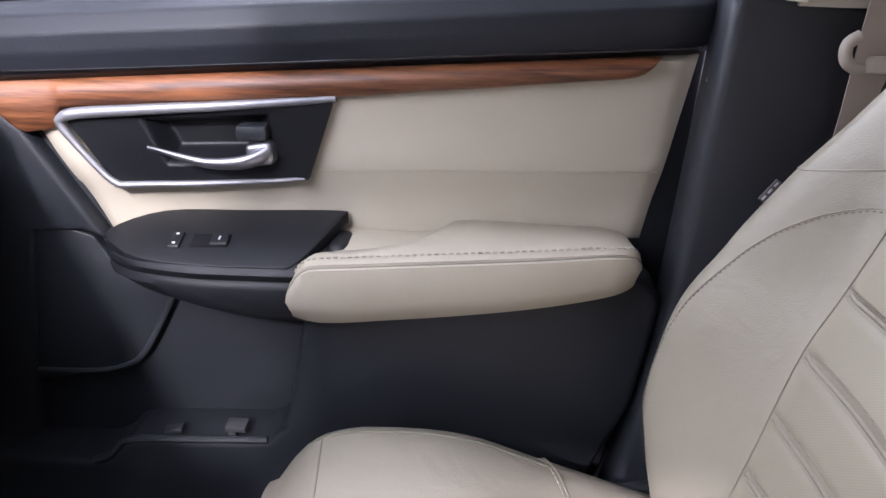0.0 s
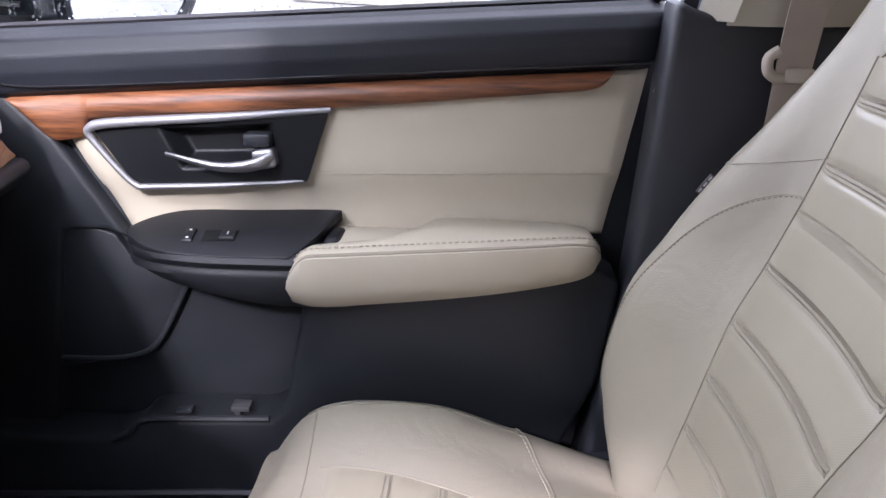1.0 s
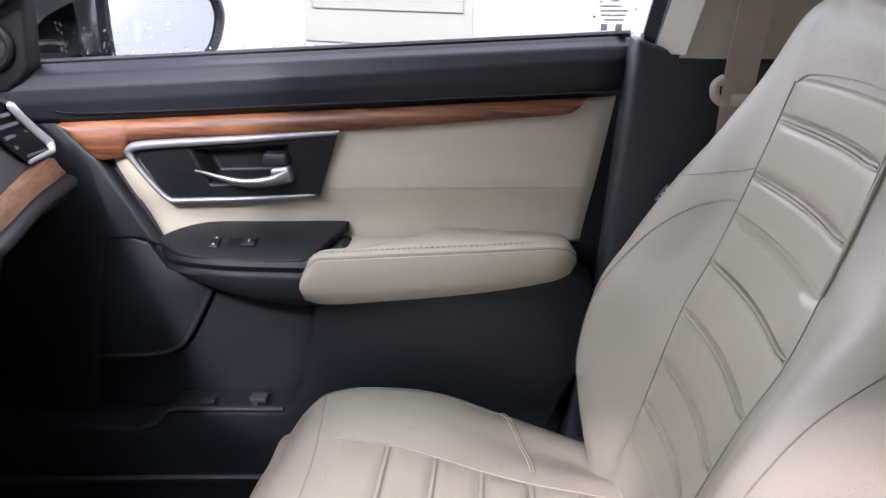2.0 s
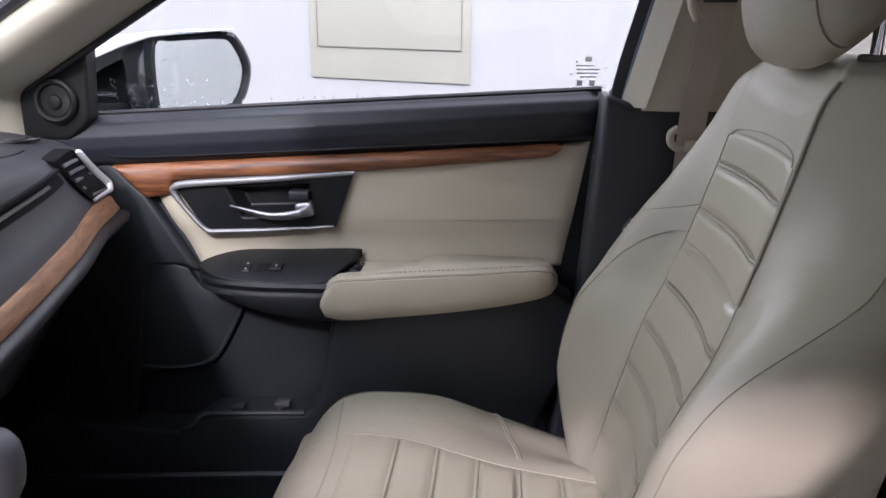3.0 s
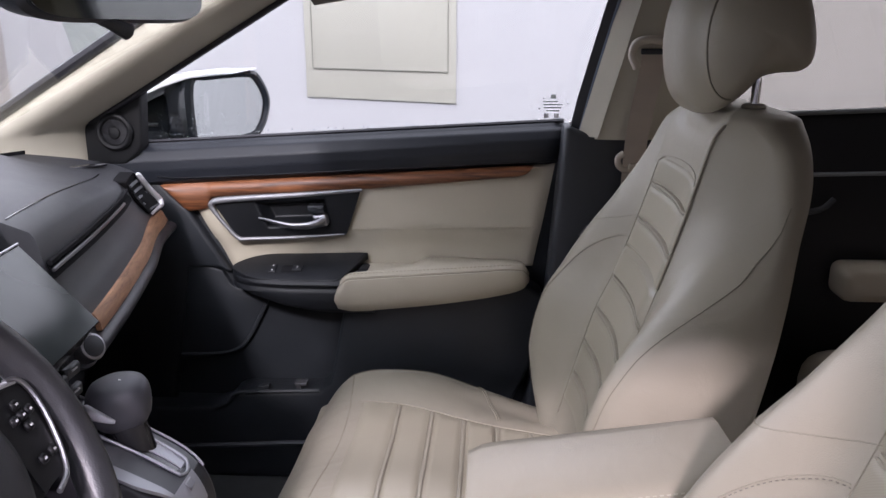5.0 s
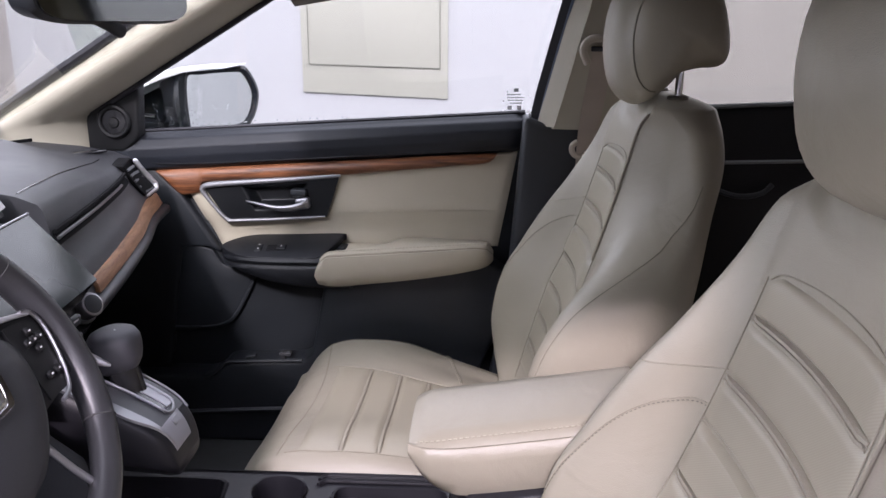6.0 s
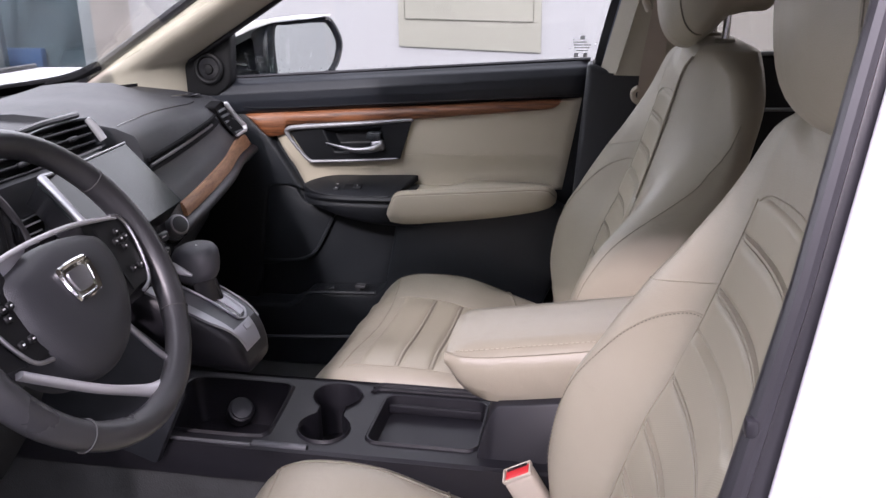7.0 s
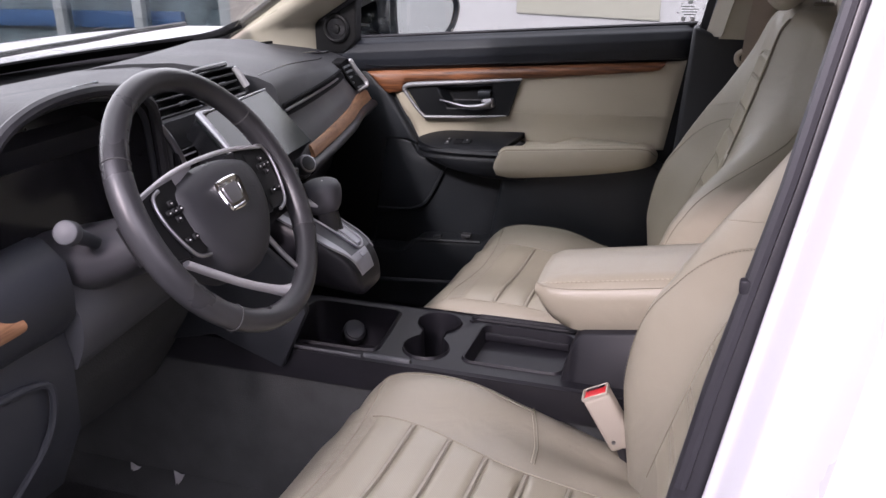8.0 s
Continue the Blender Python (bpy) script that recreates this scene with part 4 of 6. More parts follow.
def front_seat(name, label, y0, recline, dx, tag_side):
    t = thing(name, label, "car seat", group="front seats")
    put = Matrix.Translation((0, y0, 0.012 if y0 < 0 else 0))
    tip = Matrix.Translation((0.44 + dx, y0, 0.70)) @ Matrix.Rotation(radians(recline), 4, "Y") @ Matrix.Translation((-0.44, 0, -0.70))

    # backrest
    zs = [0.60 + (TOP - 0.60) * i / 80 for i in range(81)]
    rings = [back_ring(z) for z in zs]
    for k in range(1, 7):
        a = math.pi / 2 * k / 6
        top = back_ring(TOP, 0.08 + 0.92 * math.cos(a))
        rings.append([(x, y, TOP + 0.014 * math.sin(a)) for x, y, z in top])
    back = part("backrest", moved(loft(rings), tip), LEATHER, t, "beige leather backrest with padded bolsters", 55)

    def on(z, y, lift=0.001):
        return Vector((back_front(z, y) - lift, y, z))
    def curve_on(zy, s, n):
        return [on(p.x, s * math.copysign(min(abs(p.y), 0.985 * interp(p.x, *HALF_W)), p.y), 0.0004) for p in smooth_line([(z, y, 0) for z, y in zy], n)]
    pleats = [0.745, 0.797, 0.851, 0.909, 0.966]
    upper = [1.020, 1.069, 1.130]
    # pleated lower insert, with its fold above
    bounds = pleats + [1.024]
    for z0, z1 in zip(bounds, bounds[1:]):
        def fn(u, v, z0=z0, z1=z1):
            z = z0 + 0.007 + (z1 - z0 - 0.0075) * v
            return on(z, (2 * u - 1) * (interp(z, *INSERT) - 0.001))
        lift = 0.008 if z1 == 1.024 else 0.0034
        part("insert_panel", moved(pillow(fn, 22, 12, (-1, 0, 0.1), lift), tip), RIBBED, back, "ribbed leather insert")
    bounds = upper + [1.178]
    for z0, z1 in zip(bounds, bounds[1:]):
        def fn(u, v, z0=z0, z1=z1):
            z = z0 + 0.007 + (z1 - z0 - 0.0075) * v
            w = interp(z, *INSERT) - 0.001
            if z1 == 1.178:
                w -= 0.02 * ease((v - 0.75) / 0.25) ** 2
            return on(z, (2 * u - 1) * w)
        part("insert_panel", moved(pillow(fn, 22, 12, (-1, 0, 0.1), 0.0038), tip), RIBBED, back, "ribbed leather insert")
    for z in pleats[1:] + upper[1:]:
        w = interp(z, *INSERT) - 0.006
        for z0 in (z - 0.0010, z + 0.0029):
            part("pleat", moved(pillow(lambda u, v: on(z0 + 0.0036 * v, (2 * u - 1) * w), 20, 7, (-1, 0, 0.1), 0.0046, 0.0004), tip), LEATHER, back)
        part("seam", moved(tube([on(z + 0.0027, w * q / 8, 0.0026) for q in range(-8, 9)], 0.0005, 5), tip), LEATHER_SIDE, back)
    # seams: insert sides, shoulder seams, bolster piping
    for s in (-1, 1):
        line = [on(z, s * interp(z, *INSERT), 0.0005) for z in np.linspace(0.72, 1.172, 40)]
        part("seam", moved(tube(line, 0.0007, 6), tip), LEATHER_SIDE, back)
        if s > 0:
            sh = curve_on(((1.082, 0.118), (1.068, 0.155), (1.054, 0.195), (1.048, 0.222), (1.050, 0.232)), s, 24)
            part("seam", moved(tube(sh, 0.0007, 6), tip), LEATHER_SIDE, back)
        if s < 0:
            edge = [(1.10, 0.995), (1.055, 0.975), (1.0, 0.945), (0.93, 0.928), (0.85, 0.92), (0.75, 0.92), (0.68, 0.92)]
            arc = curve_on([(z, f * interp(z, *HALF_W)) for z, f in edge], s, 70)
            tail = []
            for z, f in ((1.165, 0.42), (1.145, 0.25), (1.125, 0.10)):
                w, xe = interp(z, *HALF_W), back_front(z, -interp(z, *HALF_W))
                tail.append(Vector((xe + f * (interp(z, *REAR_X) - 0.014 - xe), -w - 0.006 * math.sin(math.pi * f) - 0.0004, z)))
            arc = smooth_line(tail + arc[2:], 90)
        else:
            arc = curve_on(((1.040, 0.133), (1.035, 0.154), (1.014, 0.180), (0.977, 0.201), (0.93, 0.213), (0.87, 0.221), (0.80, 0.222), (0.73, 0.210), (0.68, 0.196)), s, 70)
        part("seam", moved(tube(arc, 0.0007, 6), tip), SEAM if s < 0 else LEATHER_SIDE, back)
        part("stitching", moved(stitches([p + Vector((-0.0015, -0.004 * s, -0.001)) for p in arc], 0.0026, 0.003, 0.0004), tip), STITCH if s > 0 else THREAD, back)
        if s < 0:
            up = [on(z, s * 0.131, 0.0012) for z in np.linspace(1.03, 1.258, 30)]
            part("piping", moved(tube(up, 0.0021, 8), tip), LEATHER_SIDE, back)
    hood = [on(1.172, -0.114), on(1.181, -0.098), on(1.185, -0.05), on(1.186, 0.0), on(1.185, 0.05), on(1.181, 0.098), on(1.172, 0.114)]
    part("seam", moved(tube(smooth_line(hood, 24), 0.0009, 6), tip), LEATHER_SIDE, back)

    # headrest on two posts
    prof = [(0.588, 1.280), (0.560, 1.262), (0.535, 1.274), (0.519, 1.31), (0.514, 1.37), (0.528, 1.43), (0.570, 1.468), (0.628, 1.472), (0.668, 1.44), (0.687, 1.385), (0.691, 1.342), (0.680, 1.322), (0.650, 1.319), (0.616, 1.309)]
    pr = smooth_line([(x, z, 0) for x, z in prof], 44, True)
    cx, cz = 0.605, 1.385
    hr = []
    for i in range(25):
        a = -1 + 2 * i / 24
        s = max(0.25, (1 - abs(a) ** 3.2) ** 0.38) if abs(a) < 1 else 0.25
        hr.append([(cx + (p.x - cx) * s + 0.012 * a * a, 0.140 * a + 0.006, cz + (p.y - cz) * s) for p in pr])
    head = part("headrest", moved(loft(hr), tip), LEATHER, t, "beige padded headrest", 55)
    for s in (-1, 1):
        k = max(0.25, (1 - 0.79 ** 3.2) ** 0.38) + 0.003
        side = [(cx + (p.x - cx) * k + 0.0075, 0.1106 * s + 0.006, cz + (p.y - cz) * k) for p in pr[3:24]]
        part("seam", moved(tube(side, 0.0012, 6), tip), SEAM, head)
        post = part("post", moved(tube([(0.618, 0.075 * s, 1.25), (0.620, 0.075 * s, 1.335)], 0.006, 12), tip), CHROME, t, "chrome headrest post")
        part("collar", moved(disc((0.618, 0.075 * s, 1.2765), (0, 0, 1), 0.016, 0.008, 24, 0.003), tip), LEATHER_SIDE, post)

    # cushion
    YS, ZS = [-0.275, -0.255, -0.20, -0.10, 0.0, 0.08, 0.15, 0.205, 0.245, 0.27], [0.712, 0.742, 0.742, 0.731, 0.723, 0.722, 0.728, 0.734, 0.722, 0.68]
    def cush(x, y):
        z = interp(y, YS, ZS)
        z += interp(x, [-0.03, 0.0, 0.02, 0.06, 0.12, 0.25, 0.36, 0.46], [-0.05, -0.018, -0.006, 0.004, 0.006, -0.006, -0.022, -0.04])
        bol = ease((y - 0.08) / 0.1)
        z += bol * interp(x, [-0.03, 0.0, 0.03, 0.09, 0.15, 0.25, 0.34, 0.46], [-0.02, -0.005, 0.003, 0.006, 0.003, -0.018, -0.036, -0.055])
        return z
    def cring(x):
        top = []
        for i in range(41):
            y = -0.275 + 0.545 * i / 40
            top.append((x, y, cush(x, y)))
        zb = interp(x, [-0.01, 0.05, 0.46], [0.60, 0.545, 0.52])
        return top + [(x, 0.277, cush(x, 0.27) - 0.04), (x, 0.265, zb), (x, -0.268, zb), (x, -0.283, cush(x, -0.275) - 0.035)]
    xs = [-0.03, -0.02, -0.01, 0.0, 0.01] + [0.02 + 0.46 * i / 40 for i in range(41)]
    def nosed(bm):
        """The passenger cushion reaches a little further forward."""
        for v in bm.verts:
            k = ease((0.11 - v.co.x) / 0.14) if y0 > 0 else 0.0
            v.co += Vector((-0.018 * k, 0, 0.006 * k))
        return bm
    first = [(-0.048, y * 0.97, z * 0.45 + 0.62 * 0.55) for x, y, z in cring(-0.03)]
    mid = [(-0.042, y * 0.99, z * 0.8 + 0.63 * 0.2) for x, y, z in cring(-0.03)]
    cushion = part("cushion", moved(nosed(loft([first, mid] + [cring(x) for x in xs])), put), LEATHER, t, "beige leather seat cushion", 60)
    lines = [0.045, 0.107, 0.166, 0.222, 0.28, 0.338, 0.40]
    for x0, x1 in zip(lines, lines[1:]):
        def fc(u, v, x0=x0, x1=x1):
            x = x0 + 0.004 + (x1 - x0 - 0.008) * v
            y = -0.245 + (0.305 + 0.05 * ease((0.30 - x) / 0.25)) * u
            return Vector((x, y, cush(x, y) + 0.001))
        part("insert_panel", moved(nosed(pillow(fc, 26, 10, (0, 0, 1), 0.006 if x0 == 0.222 else 0.0030)), put), RIBBED, cushion, "ribbed leather insert")
    for x in lines[1:-1]:
        ymax = 0.058 + 0.05 * ease((0.30 - x) / 0.25)
        part("pleat", moved(pillow(lambda u, v: Vector((x - 0.0030 + 0.0060 * v, -0.244 + (ymax + 0.244) * u, cush(x, -0.244 + (ymax + 0.244) * u) + 0.001)), 24, 7, (0, 0, 1), 0.0030, 0.0006), put), LEATHER, cushion)
        for h in (-0.0036, 0.0036):
            part("seam", moved(tube([(x + h, -0.242 + (ymax + 0.242) * q / 14, cush(x + h, -0.242 + (ymax + 0.242) * q / 14) + 0.0016) for q in range(15)], 0.0008, 5), put), LEATHER_SIDE, cushion)
    front_seam = [(fx, fy, cush(fx, fy) + 0.0004) for fx, fy in ((0.02 + 0.012 * math.sin(math.pi * q / 40), -0.25 + 0.47 * q / 40) for q in range(41))]
    part("seam", moved(nosed(tube(front_seam, 0.0010, 6)), put), LEATHER_SIDE, cushion)
    crest = [(x, 0.222, cush(x, 0.222) + 0.0005) for x in np.linspace(0.01, 0.255, 30)]
    part("seam", moved(nosed(tube(crest, 0.0012, 6)), put), SEAM, cushion)
    cross = [Vector((p.x, p.y, cush(p.x, p.y) + 0.0004)) for p in smooth_line([(0.245, 0.25, 0), (0.262, 0.20, 0), (0.278, 0.14, 0), (0.285, 0.085, 0)], 40)]
    part("seam", moved(tube([p + Vector((0, 0, 0.0012)) for p in cross], 0.0013, 6), put), SEAM, cushion)
    part("stitching", moved(stitches([p + Vector((-0.005, 0, 0.001)) for p in cross], 0.004, 0.003, 0.0006), put), THREAD, cushion)
    inner = [(x, 0.062 + 0.05 * ease((0.30 - x) / 0.25), cush(x, 0.062 + 0.05 * ease((0.30 - x) / 0.25)) + 0.0005) for x in np.linspace(0.04, 0.42, 30)]
    part("seam", moved(nosed(tube(inner, 0.0009, 6)), put), LEATHER_SIDE, cushion)
    near = [(x, -0.247, cush(x, -0.247) + 0.0005) for x in np.linspace(0.03, 0.42, 30)]
    part("seam", moved(nosed(tube(near, 0.0009, 6)), put), LEATHER_SIDE, cushion)
    # base
    part("seat_base", moved(rbox((0.25, 0, 0.50), (0.42, 0.42, 0.13), 0.03, 2), put), HARD_BLACK, t, "black seat base on rails")
    for s in (-1, 1):
        part("rail", moved(rbox((0.27, 0.19 * s, 0.452), (0.46, 0.05, 0.03), 0.006, 1), put), HARD_BLACK, t)
    part("side_cover", moved(prism([(0.10, 0.60), (0.44, 0.66), (0.52, 0.62), (0.50, 0.47), (0.08, 0.47)], 0.268, 0.29, "y", 0.008, 2), put), HARD_BLACK, t, "black recliner cover")
    if tag_side:
        lab = part("airbag_label", moved(rbox((0.437, 0.240, 1.018), (0.011, 0.002, 0.024), 0.0005, 1, turn=Matrix.Rotation(radians(35), 3, "Y")), tip), STICKER, t, "small dark fabric label with light print")
        for k in range(2):
            for q in range(3):
                along = Matrix.Rotation(radians(35), 3, "Y") @ Vector((-0.0025 + 0.005 * k, 0, -0.008 + 0.008 * q))
                part("print", moved(rbox(Vector((0.437, 0.2385, 1.018)) + along, (0.0018, 0.001, 0.005), 0, turn=Matrix.Rotation(radians(35), 3, "Y")), tip), MARKS, lab)
    return t


front_seat("passenger_seat", "beige leather front passenger seat with pleated insert", 0.375, 0.0, 0.0, True)
front_seat("driver_seat", "beige leather driver seat with pleated insert beside the console", -0.40, 0.6, 0.042, False)


# ---------------------------------------------------------------- rear bench
def rear_bench():
    t = thing("rear_bench", "beige leather rear bench behind the front seats", "car seat")
    for y in (-0.38, 0.36):
        part("cushion", rbox((1.12, y, 0.70), (0.52, 0.66, 0.17), 0.06, 4), LEATHER, t)
        part("backrest", rbox((1.45, y, 0.98), (0.16, 0.66, 0.58), 0.06, 4, turn=Matrix.Rotation(radians(18), 3, "Y")), LEATHER, t)
        for k in range(4):
            part("piping", tube([(0.95 + 0.08 * k, y - 0.2, 0.787), (0.95 + 0.08 * k, y + 0.2, 0.787)], 0.004, 6), LEATHER, t)
    part("bench_base", rbox((1.2, -0.03, 0.50), (0.60, 1.36, 0.24), 0.02, 1), CARPET, t)


rear_bench()


# ---------------------------------------------------------------- dashboard
def dash_x(y):
    """Where the dashboard's face stands along the car's width."""
    return interp(y, [-0.7, -0.02, 0.085, 0.40, 0.605, 0.71], [-0.30, -0.268, -0.283, -0.350, -0.408, -0.424])


def dash_drop(y, dx, z):
    """How far the dashboard's top sinks towards the door: gently along its front edge, in a step further back."""
    near = interp(y, [0.10, 0.20, 0.36, 0.51, 0.62, 0.71], [0.0, 0.003, 0.016, 0.031, 0.035, 0.037])
    far = 0.036 * ease((y - 0.46) / 0.12)
    k = ease((-dx - 0.05) / 0.2)
    return (near * (1 - k) + far * k) * ease((z - 1.095) / 0.06)


def dashboard():
    t = thing("dashboard", "charcoal dashboard with walnut strip, vents and centre screen", "dashboard")
    prof = [(-0.74, 1.150), (-0.36, 1.170), (-0.30, 1.177), (-0.20, 1.182), (-0.10, 1.174), (-0.03, 1.163), (0.0, 1.152), (0.006, 1.144), (0.012, 1.12), (0.017, 1.10), (0.022, 1.08), (0.034, 1.058), (0.042, 1.046), (0.049, 1.012), (0.053, 1.004), (0.051, 0.990), (0.032, 0.970), (-0.03, 0.93), (-0.06, 0.84), (-0.16, 0.70), (-0.30, 0.60), (-0.74, 0.60)]
    def ring(y):
        k = dash_x(y)
        edge = ease((abs(y + 0.02) - 0.66) / 0.10)
        out = []
        for dx, z in prof:
            x = k + dx - 0.03 * edge * (dx > -0.3)
            x = -0.745 if dx == -0.74 and z > 1.0 else x
            out.append((x, y, z - dash_drop(y, dx, z) - (0.0 if z < 1.05 else 0.012 * edge)))
        return out
    ys = [0.045 + 0.665 * i / 48 for i in range(49)]
    body = part("passenger_side", loft([ring(y) for y in ys]), DASH_GREY, t, "charcoal soft dashboard", 35)
    part("seam", tube([(dash_x(y) - 0.032, y, 1.1637 - dash_drop(y, -0.032, 1.163)) for y in np.linspace(0.06, 0.525, 30)], 0.0014, 6), GLOSS_BLACK, body)
    # slot with a bright line
    def on(y, dx, z):
        return Vector((dash_x(y) + dx, y, z))
    slot = [on(y, 0.0185, interp(y, [0.085, 0.515], [1.106, 1.100])) for y in np.linspace(0.050, 0.505, 20)]
    sl = part("slot", tube(slot, 0.0085, 8, flat=0.15), COWL, t, "dark inlaid line")
    part("slot_line", tube([p + Vector((0.0034, 0, -0.0005)) for p in slot[:17]], 0.0026, 6), DARK_CHROME, sl, "thin silver line")
    for h in (-0.008, 0.008):
        part("slot_edge", tube([p + Vector((0.0012 - 0.25 * h, 0, h)) for p in slot], 0.0038, 6), COWL, sl, "black line")
    # walnut strip
    def wood(u, v):
        y = 0.098 + 0.592 * u
        z0, z1 = 1.011, interp(u, [0, 0.6, 0.92, 0.97, 1], [1.033, 1.037, 1.041, 1.036, 1.018])
        tip = 0.012 * ease((u - 0.9) / 0.1)
        p = on(y, 0.0565 + 0.002 * math.sin(math.pi * v) - 0.008 * v - tip * 0.4, z0 + (z1 - z0) * v)
        return p
    part("wood_trim", sheet(wood, 40, 8, (-0.012, 0, 0)), WOOD_DASH, t, "walnut grain dash strip")
    def roll(y):
        k = dash_x(y)
        return [(k + dx, y, z) for dx, z in ((0.036, 1.008), (0.058, 1.0095), (0.066, 1.005), (0.068, 0.998), (0.064, 0.991), (0.058, 0.987), (0.055, 0.983), (0.044, 0.972), (0.018, 0.955), (-0.02, 0.94))]
    part("lower_roll", loft([roll(y) for y in np.linspace(0.06, 0.69, 26)]), CONSOLE_BLACK, t, "rounded lower dash edge", 50)
    # end vent: a dark cavity with slats and a satin outer edge, set into the curved face
    def vx(z):
        return interp(z, [1.038, 1.06, 1.09, 1.12], [0.047, 0.035, 0.021, 0.013])
    corners = [Vector(c) for c in ((0.512, 1.122), (0.596, 1.123), (0.611, 1.118), (0.668, 1.058), (0.660, 1.048), (0.580, 1.050))]
    def rim(k, h):
        out = []
        for i in range(6):
            a, b = corners[i], corners[(i + 1) % 6]
            out += [a.lerp(b, f) for f in (0.04, 0.35, 0.65, 0.96)]
        return [on(0.590 + (p.x - 0.590) * k, vx(p.y) + h, 1.088 + (p.y - 1.088) * k) for p in out]
    ev = part("end_vent", loft([rim(1.03, -0.02), rim(1.02, 0.0025), rim(0.98, 0.0045), rim(0.95, 0.004), rim(0.92, 0.0028), rim(0.5, 0.0025)]), COWL, t, "end air vent", 50)
    edge = [Vector(p) for p in rim(1.0, 0.008)][7:20]
    part("vent_frame", tube(edge, [0.003, 0.0055, 0.0060, 0.0062, 0.0062, 0.0062, 0.006, 0.0055, 0.0045, 0.004, 0.0034, 0.003, 0.0025], 10), SILVER, ev, "satin chrome vent frame")
    for k in range(5):
        z = 1.110 - 0.0135 * k
        y0, y1 = interp(z, [1.05, 1.075, 1.11], [0.596, 0.568, 0.530]), interp(z, [1.05, 1.08, 1.115], [0.656, 0.636, 0.600])
        part("slat", tube([on(y0 + (y1 - y0) * q / 6, vx(z) + 0.006, z - 0.004 * q / 6) for q in range(7)], 0.0030, 6, flat=0.6), MID_GREY, ev)
    part("defrost_slot", rbox((-0.468, 0.572, 1.1365), (0.016, 0.085, 0.006), 0.002, 1, turn=Matrix.Rotation(radians(-35), 3, "Z")), GLOSS_BLACK, t)
    # driver's side: top, instrument hood and recessed instruments
    def dring(y):
        return [(-0.745, y, 1.150), (-0.70, y, 1.160), (-0.55, y, 1.173), (-0.42, y, 1.170), (-0.37, y, 1.160), (-0.355, y, 1.145), (-0.36, y, 1.12), (-0.42, y, 1.06), (-0.44, y, 0.90), (-0.745, y, 0.90)]
    part("driver_side", loft([dring(y) for y in np.linspace(-0.76, 0.045, 30)]), DASH_GREY, t, "charcoal dashboard top", 35)
    lip = smooth_line([(-0.270, -0.610, 1.02), (-0.266, -0.603, 1.11), (-0.260, -0.575, 1.180), (-0.255, -0.52, 1.213), (-0.254, -0.44, 1.222), (-0.258, -0.36, 1.212), (-0.270, -0.295, 1.183), (-0.284, -0.268, 1.12), (-0.290, -0.258, 1.02)], 48)
    def hoodf(u, v):
        p = lip[int(round(u * 47))]
        back = Vector((-0.58, -0.435 + (p.y + 0.435) * 1.12, min(p.z, 1.150) - 0.012))
        q = p.lerp(back, v)
        return q + Vector((0, 0, 0.016 * math.sin(math.pi * min(v * 1.3, 1))))
    part("instrument_hood", sheet(hoodf, 48, 14, (0, 0, -0.006)), DASH_GREY, t, "charcoal hood over the instruments", 60)
    part("hood_lip", tube([p + Vector((0.002, 0, -0.004)) for p in lip], 0.008, 8), DASH_GREY, t)
    part("hood_line", tube([p + Vector((-0.012, 0.004 * (1 if p.y > -0.44 else -1) * -1, -0.014)) for p in lip], 0.005, 8), SOFT_BLACK, t)
    part("hood_inside", sheet(lambda u, v: lip[int(round(u * 47))].lerp(Vector((-0.375, -0.435 + (lip[int(round(u * 47))].y + 0.435) * 0.93, 1.10 + (lip[int(round(u * 47))].z - 1.10) * 0.85)), v) + Vector((0, 0, -0.010)), 48, 5, (0, 0, -0.004)), GLOSS_BLACK, t, "black inside of the hood")
    part("instrument_panel", sheet(lambda u, v: (-0.376 + 0.03 * (1 - v), -0.60 + 0.335 * u, 0.965 + 0.235 * v), 8, 6, (-0.006, 0, 0)), GLOSS_BLACK, t, "gloss black instrument cover")
    part("hood_base", tube(smooth_line([(-0.262, -0.62, 1.03), (-0.258, -0.585, 1.005), (-0.262, -0.535, 1.006), (-0.268, -0.50, 1.022)], 20), 0.009, 8), DASH_GREY, t)
    part("cluster_trim", tube(smooth_line([(-0.276, -0.2705, 1.146), (-0.272, -0.257, 1.122), (-0.268, -0.245, 1.096), (-0.266, -0.2355, 1.070)], 12), [0.0025, 0.003, 0.0038] + [0.0046] * 9, 8), SATIN, t, "silver trim beside the instruments")
    part("cluster_cheek", tube(smooth_line([(-0.30, -0.292, 1.176), (-0.292, -0.270, 1.155), (-0.288, -0.250, 1.11), (-0.280, -0.234, 1.04)], 14), 0.011, 10), DASH_GREY, t)
    part("centre_panel", sheet(lambda u, v: (-0.288 + 0.012 * v, -0.262 + 0.25 * u, 1.140 - 0.115 * v), 6, 6, (-0.02, 0, 0)), DASH_GREY, t, "charcoal panel round the screen")
    sw = part("switch_panel", rbox((-0.272, -0.226, 1.086), (0.012, 0.050, 0.030), 0.003, 2), GLOSS_BLACK, t, "small black switch panel")
    for k in range(2):
        part("mark", rbox((-0.2655, -0.226, 1.092 - 0.012 * k), (0.001, 0.034, 0.002), 0), MARKS, sw)
    # left end of the dash with the walnut end
    def left(u, v):
        k = ((-0.275, 1.045), (-0.246, 1.020), (-0.240, 0.985), (-0.244, 0.95), (-0.268, 0.935), (-0.262, 0.90), (-0.270, 0.80), (-0.32, 0.70), (-0.42, 0.62))
        x, z = k[int(round(v * 8))]
        return (x, -0.80 + 0.285 * u, z + 0.012 * u * (v < 0.4))
